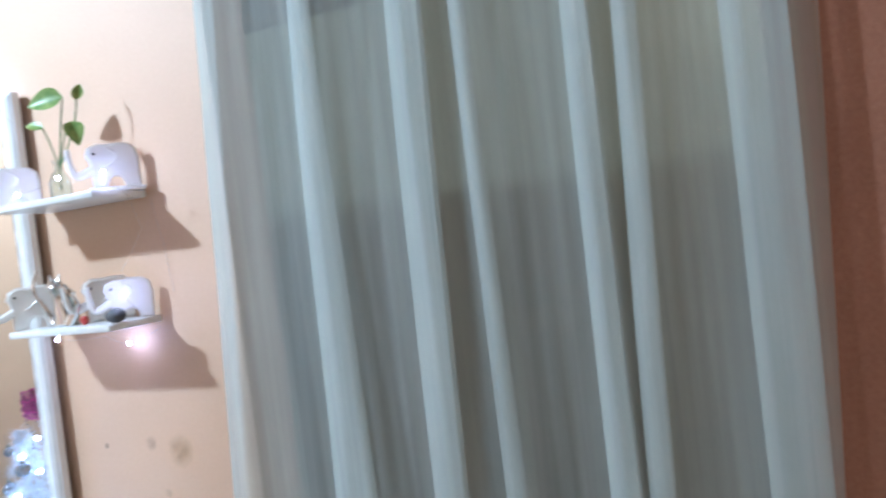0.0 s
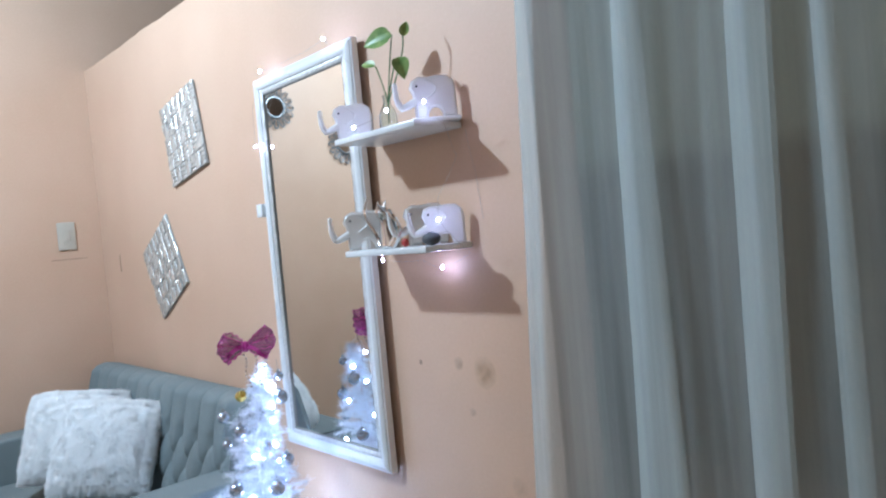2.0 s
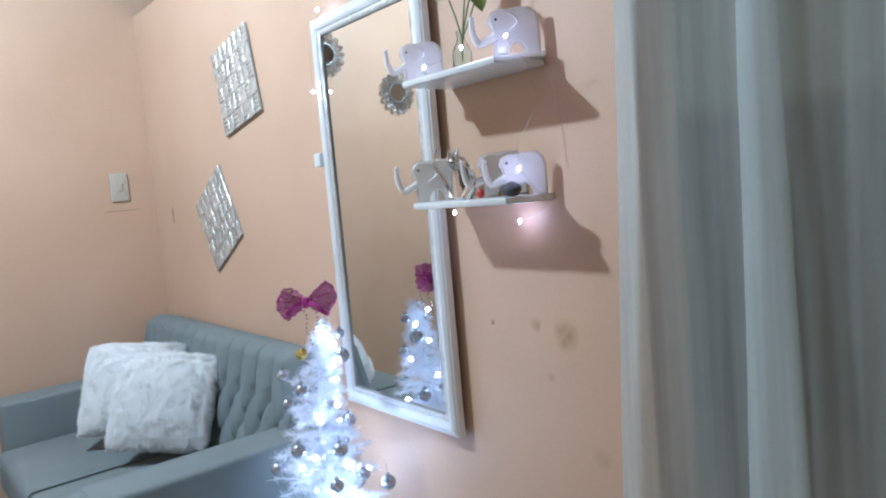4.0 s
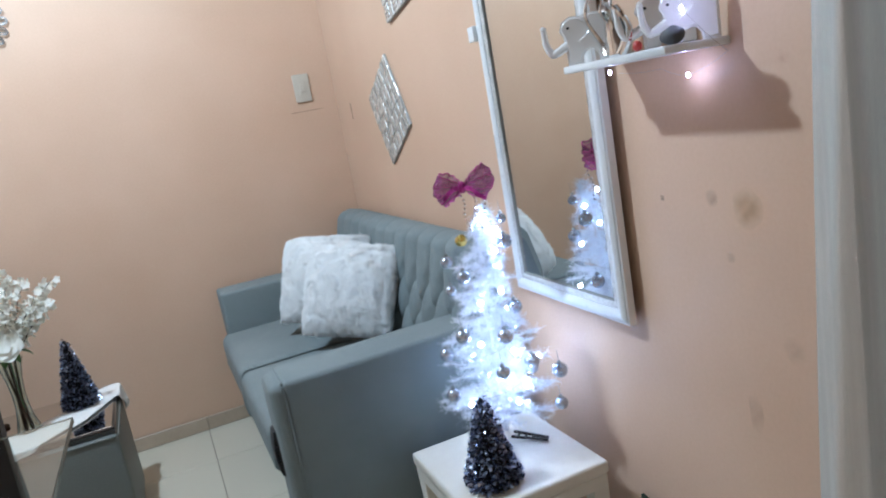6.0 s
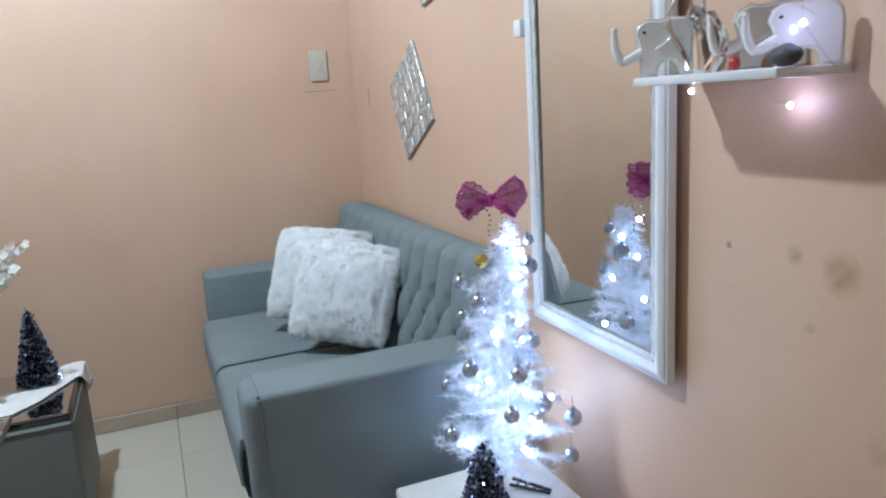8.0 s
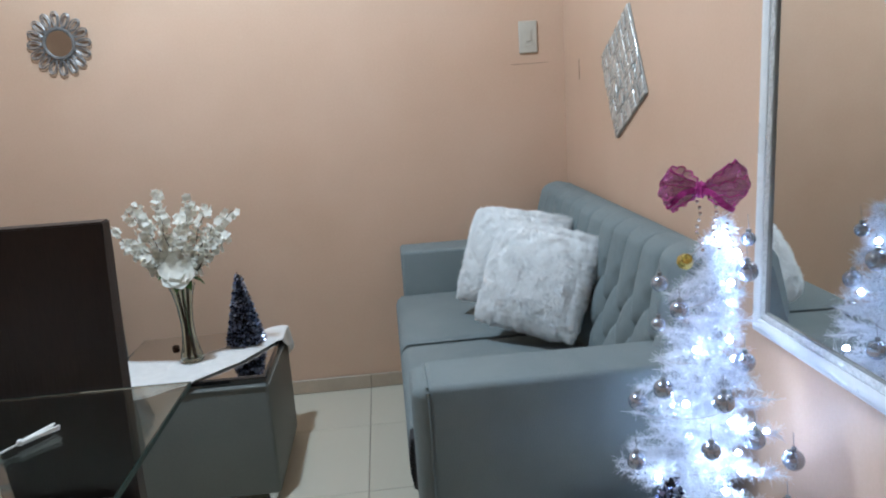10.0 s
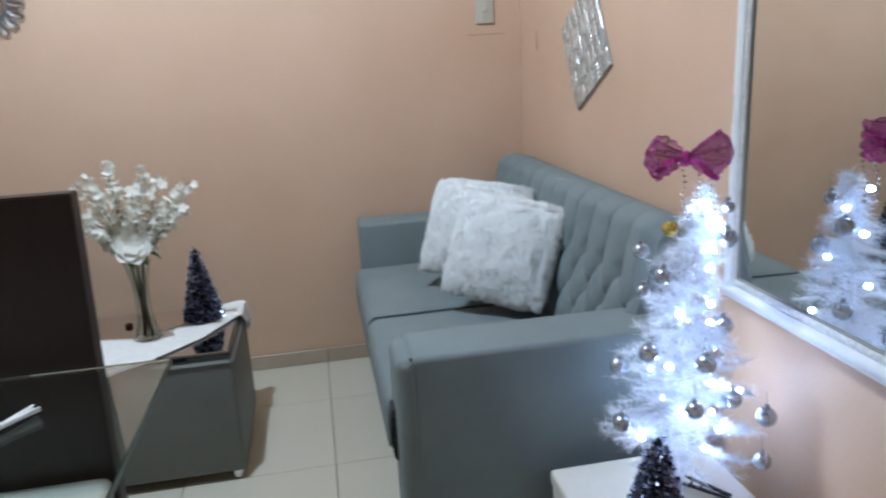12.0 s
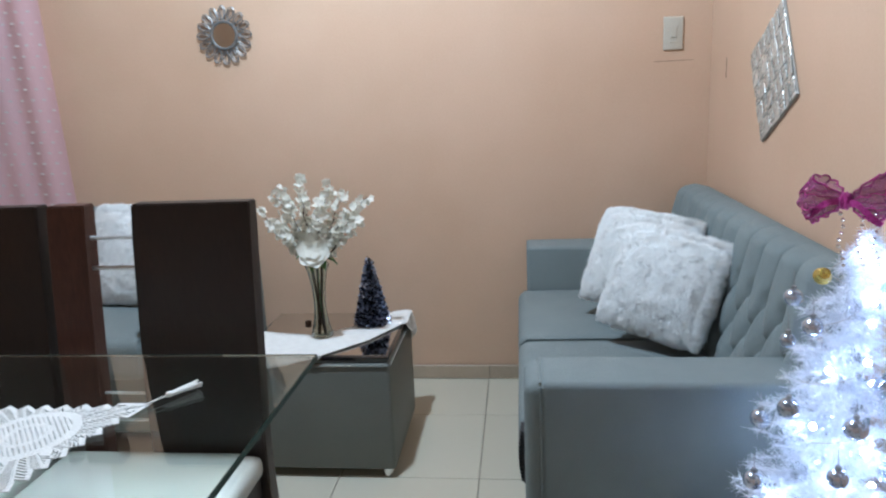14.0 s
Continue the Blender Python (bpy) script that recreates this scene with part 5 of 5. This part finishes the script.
def silver_cat():
    bm = bmesh.new()
    r = lathe(bm, [(0.014, 0), (0.020, 0.004), (0.022, 0.02), (0.016, 0.045), (0.010, 0.06), (0.012, 0.068), (0.014, 0.078), (0.010, 0.090), (0.003, 0.095)], seg=18)
    cap(bm, r[0]), cap(bm, r[-1])
    for s in (-1, 1):
        tube(bm, [(0.0, s * 0.007, 0.088), (0.0, s * 0.010, 0.104)], [0.005, 0.0008], 8)
    tube(bm, curve(lambda u: (-0.010, 0.020 + 0.016 * math.sin(u * 2.6), 0.006 + 0.108 * u), 14), [0.005 - 0.003 * k / 13 for k in range(14)], 8)
    tube(bm, curve(lambda u: (-0.012, -0.014 - 0.020 * math.sin(u * 2.4), 0.005 + 0.075 * u), 12), [0.010 - 0.004 * k / 11 for k in range(12)], 10)
    bmesh.ops.scale(bm, vec=(1, 1.35, 1), verts=bm.verts)
    for v in bm.verts:
        v.co.x += 0.006 * math.sin(v.co.z * 60)
        v.co.y += 0.18 * v.co.z
    solo("silver_figurine", bm, CHROME, "shiny silver cat-shaped figure between the elephants", "figurine", (-0.078, -2.118, E2), 0)
    bm = bmesh.new()
    r = lathe(bm, [(0.010, 0), (0.014, 0.003), (0.014, 0.03), (0.008, 0.05), (0.010, 0.062), (0.004, 0.07)], seg=16)
    cap(bm, r[0]), cap(bm, r[-1])
    solo("silver_figurine", bm, PEWTER, "dark pewter figure behind the elephant on the shelf", "figurine", (-0.050, -2.100, E2), 0)
    bm = bmesh.new()
    ball(bm, (0, 0, 0.009), 0.009, 12, 8, (0.8, 1, 1))
    solo("trinket", bm, RED, "small red glazed trinket on the shelf", "trinket", (-0.100, -2.192, E2))
    bm = bmesh.new()
    ball(bm, (0, 0, 0.013), 0.016, 14, 9, (1, 1.4, 0.85))
    for v in bm.verts:
        v.co *= 1 + 0.12 * noise.noise(v.co * 70)
        v.co.z = max(0, v.co.z)
    solo("pebble", bm, STONE, "dark grey pebble beside the elephants on the shelf", "pebble", (-0.102, -2.276, E2))


silver_cat()


def bottle_plant():
    t = thing("potted_plant", "variegated pothos cutting in a clear glass bottle on the shelf", "plant", (-0.075, -2.146, E1))
    prof = [(0.018, 0), (0.0195, 0.003), (0.0195, 0.035), (0.014, 0.048), (0.008, 0.058), (0.008, 0.072), (0.010, 0.076)]
    inner = [(r - 0.002, z + (0.004 if k == 0 else 0)) for k, (r, z) in enumerate(prof)]
    bm = bmesh.new()
    rings = lathe(bm, prof + list(reversed(inner)), seg=20)
    cap(bm, rings[0]), cap(bm, rings[-1])
    part("bottle", bm, GLASS, t, "small clear glass bottle")
    # towards -y is the way to the doorway; each shoot: its bend, the leaf's base and tip
    up0 = Vector((0, -0.004, 0.06))
    for bend, base, tip, wide in (((-0.01, -0.034, 0.150), (0.0, -0.036, 0.196), (-0.03, 0.030, 0.188), 0.30), ((0.0, -0.074, 0.150), (0.0, -0.070, 0.184), (0.01, -0.074, 0.218), 0.27),
                                  ((0.0, -0.036, 0.150), (-0.01, -0.062, 0.142), (-0.02, -0.086, 0.098), 0.34), ((0.0, 0.010, 0.110), (-0.01, 0.016, 0.142), (-0.02, 0.056, 0.158), 0.22)):
        bend, base, tip = Vector(bend), Vector(base), Vector(tip)
        bm = bmesh.new()
        tube(bm, [Vector((0, 0, 0.02))] + [up0 * (1 - u) ** 2 + bend * 2 * u * (1 - u) + base * u * u for u in (k / 8 for k in range(9))], 0.0014, 6)
        stem = part("stem", bm, LEAF, t)
        verts, faces = [], []
        d = tip - base
        ln = d.length
        d.normalize()
        sd = d.cross(Vector((-0.6, -0.75, 0.25))).normalized()
        up = sd.cross(d)
        for j in range(10):
            u = j / 9
            w = wide * ln * (math.sin(math.pi * u ** 0.7) ** 0.8 if 0 < u < 1 else 0.02) + 0.0006
            c = base + d * ln * u - up * 0.010 * u * u
            for e in (-1, -0.5, 0, 0.5, 1):
                verts.append(c + sd * w * e + up * abs(e) * w * 0.35)
        for j in range(9):
            for e in range(4):
                k = j * 5 + e
                faces.append((k, k + 1, k + 6, k + 5))
        raw("leaf", verts, faces, VARIEGATE, stem, True)["label"] = "variegated green leaf"


bottle_plant()


def string_lights():
    """Fairy lights along the mirror's frame and under the shelves."""
    t = thing("fairy_lights", "string of lit white fairy lights round mirror and shelves", "fairy lights", (0, 0, 0))
    bulbs = [(-0.054, -1.905, 1.732), (-0.044, -1.580, 1.729), (-0.042, -1.512, 1.533), (-0.112, -2.302, 1.502), (-0.112, -2.186, 1.506), (-0.126, -2.088, 1.487),
             (-0.098, -2.296, 1.272), (-0.100, -2.112, 1.199), (-0.030, -2.222, 1.173)]
    for c in bulbs:
        bm = bmesh.new()
        ball(bm, c, 0.0027, 10, 7, (1, 1, 1.4))
        part("led_bulb", bm, FAIRY, t, "lit white bulb")
    runs = [[bulbs[2], (-0.042, -1.515, 1.64), bulbs[1], (-0.048, -1.73, 1.724), bulbs[0], (-0.05, -2.00, 1.65), (-0.08, -2.03, 1.53), bulbs[5], bulbs[4], (-0.13, -2.22, 1.49), bulbs[3]],
            [bulbs[3], (-0.06, -2.30, 1.46), (-0.02, -2.285, 1.40), (-0.05, -2.25, 1.32), bulbs[6], (-0.02, -2.30, 1.20), bulbs[8], (-0.02, -2.15, 1.19), bulbs[7]],
            [(-0.004, -2.300, 1.452), (-0.003, -2.318, 1.36), (-0.003, -2.33, 1.25)]]
    for run in runs:
        pts = []
        for a, b in zip(run, run[1:]):
            a, b = Vector(a), Vector(b)
            for k in range(6):
                u = k / 6
                pts.append(a.lerp(b, u) + Vector((0, 0, -0.004 * math.sin(math.pi * u))))
        bm = bmesh.new()
        tube(bm, pts, 0.0004, 5)
        part("wire", bm, WIRE, t, "thin clear wire")


string_lights()


# ---- floor tiles ----
def floor_tiles():
    s = 0.45
    bm = bmesh.new()
    box(bm, -s / 2 + 0.0016, s / 2 - 0.0016, -s / 2 + 0.0016, s / 2 - 0.0016, -0.006, 0.0, 0.0015, 1)
    me = finish("floor_tile", bm, TILE, False)
    cols = [-0.862 + s * (k + 0.5) for k in range(-6, 2)]
    rows = [-0.353 - s * (k - 0.5) for k in range(0, 10)]
    for cx in cols:
        for cy in rows:
            if cx - s / 2 < ROOM_W - 0.2 or cy + s / 2 < ROOM_S + 0.02:
                continue
            o = new("floor_tile", me)
            o.parent = FLOOR
            x0, x1 = max(cx - s / 2, ROOM_W), min(cx + s / 2, 0.0)
            y0, y1 = max(cy - s / 2, ROOM_S), min(cy + s / 2, 0.0)
            o.matrix_basis = Matrix.Translation(((x0 + x1) / 2, (y0 + y1) / 2, 0.0005 * random.random() - 0.0005)) @ Matrix.Diagonal(((x1 - x0) / s, (y1 - y0) / s, 1, 1))


floor_tiles()
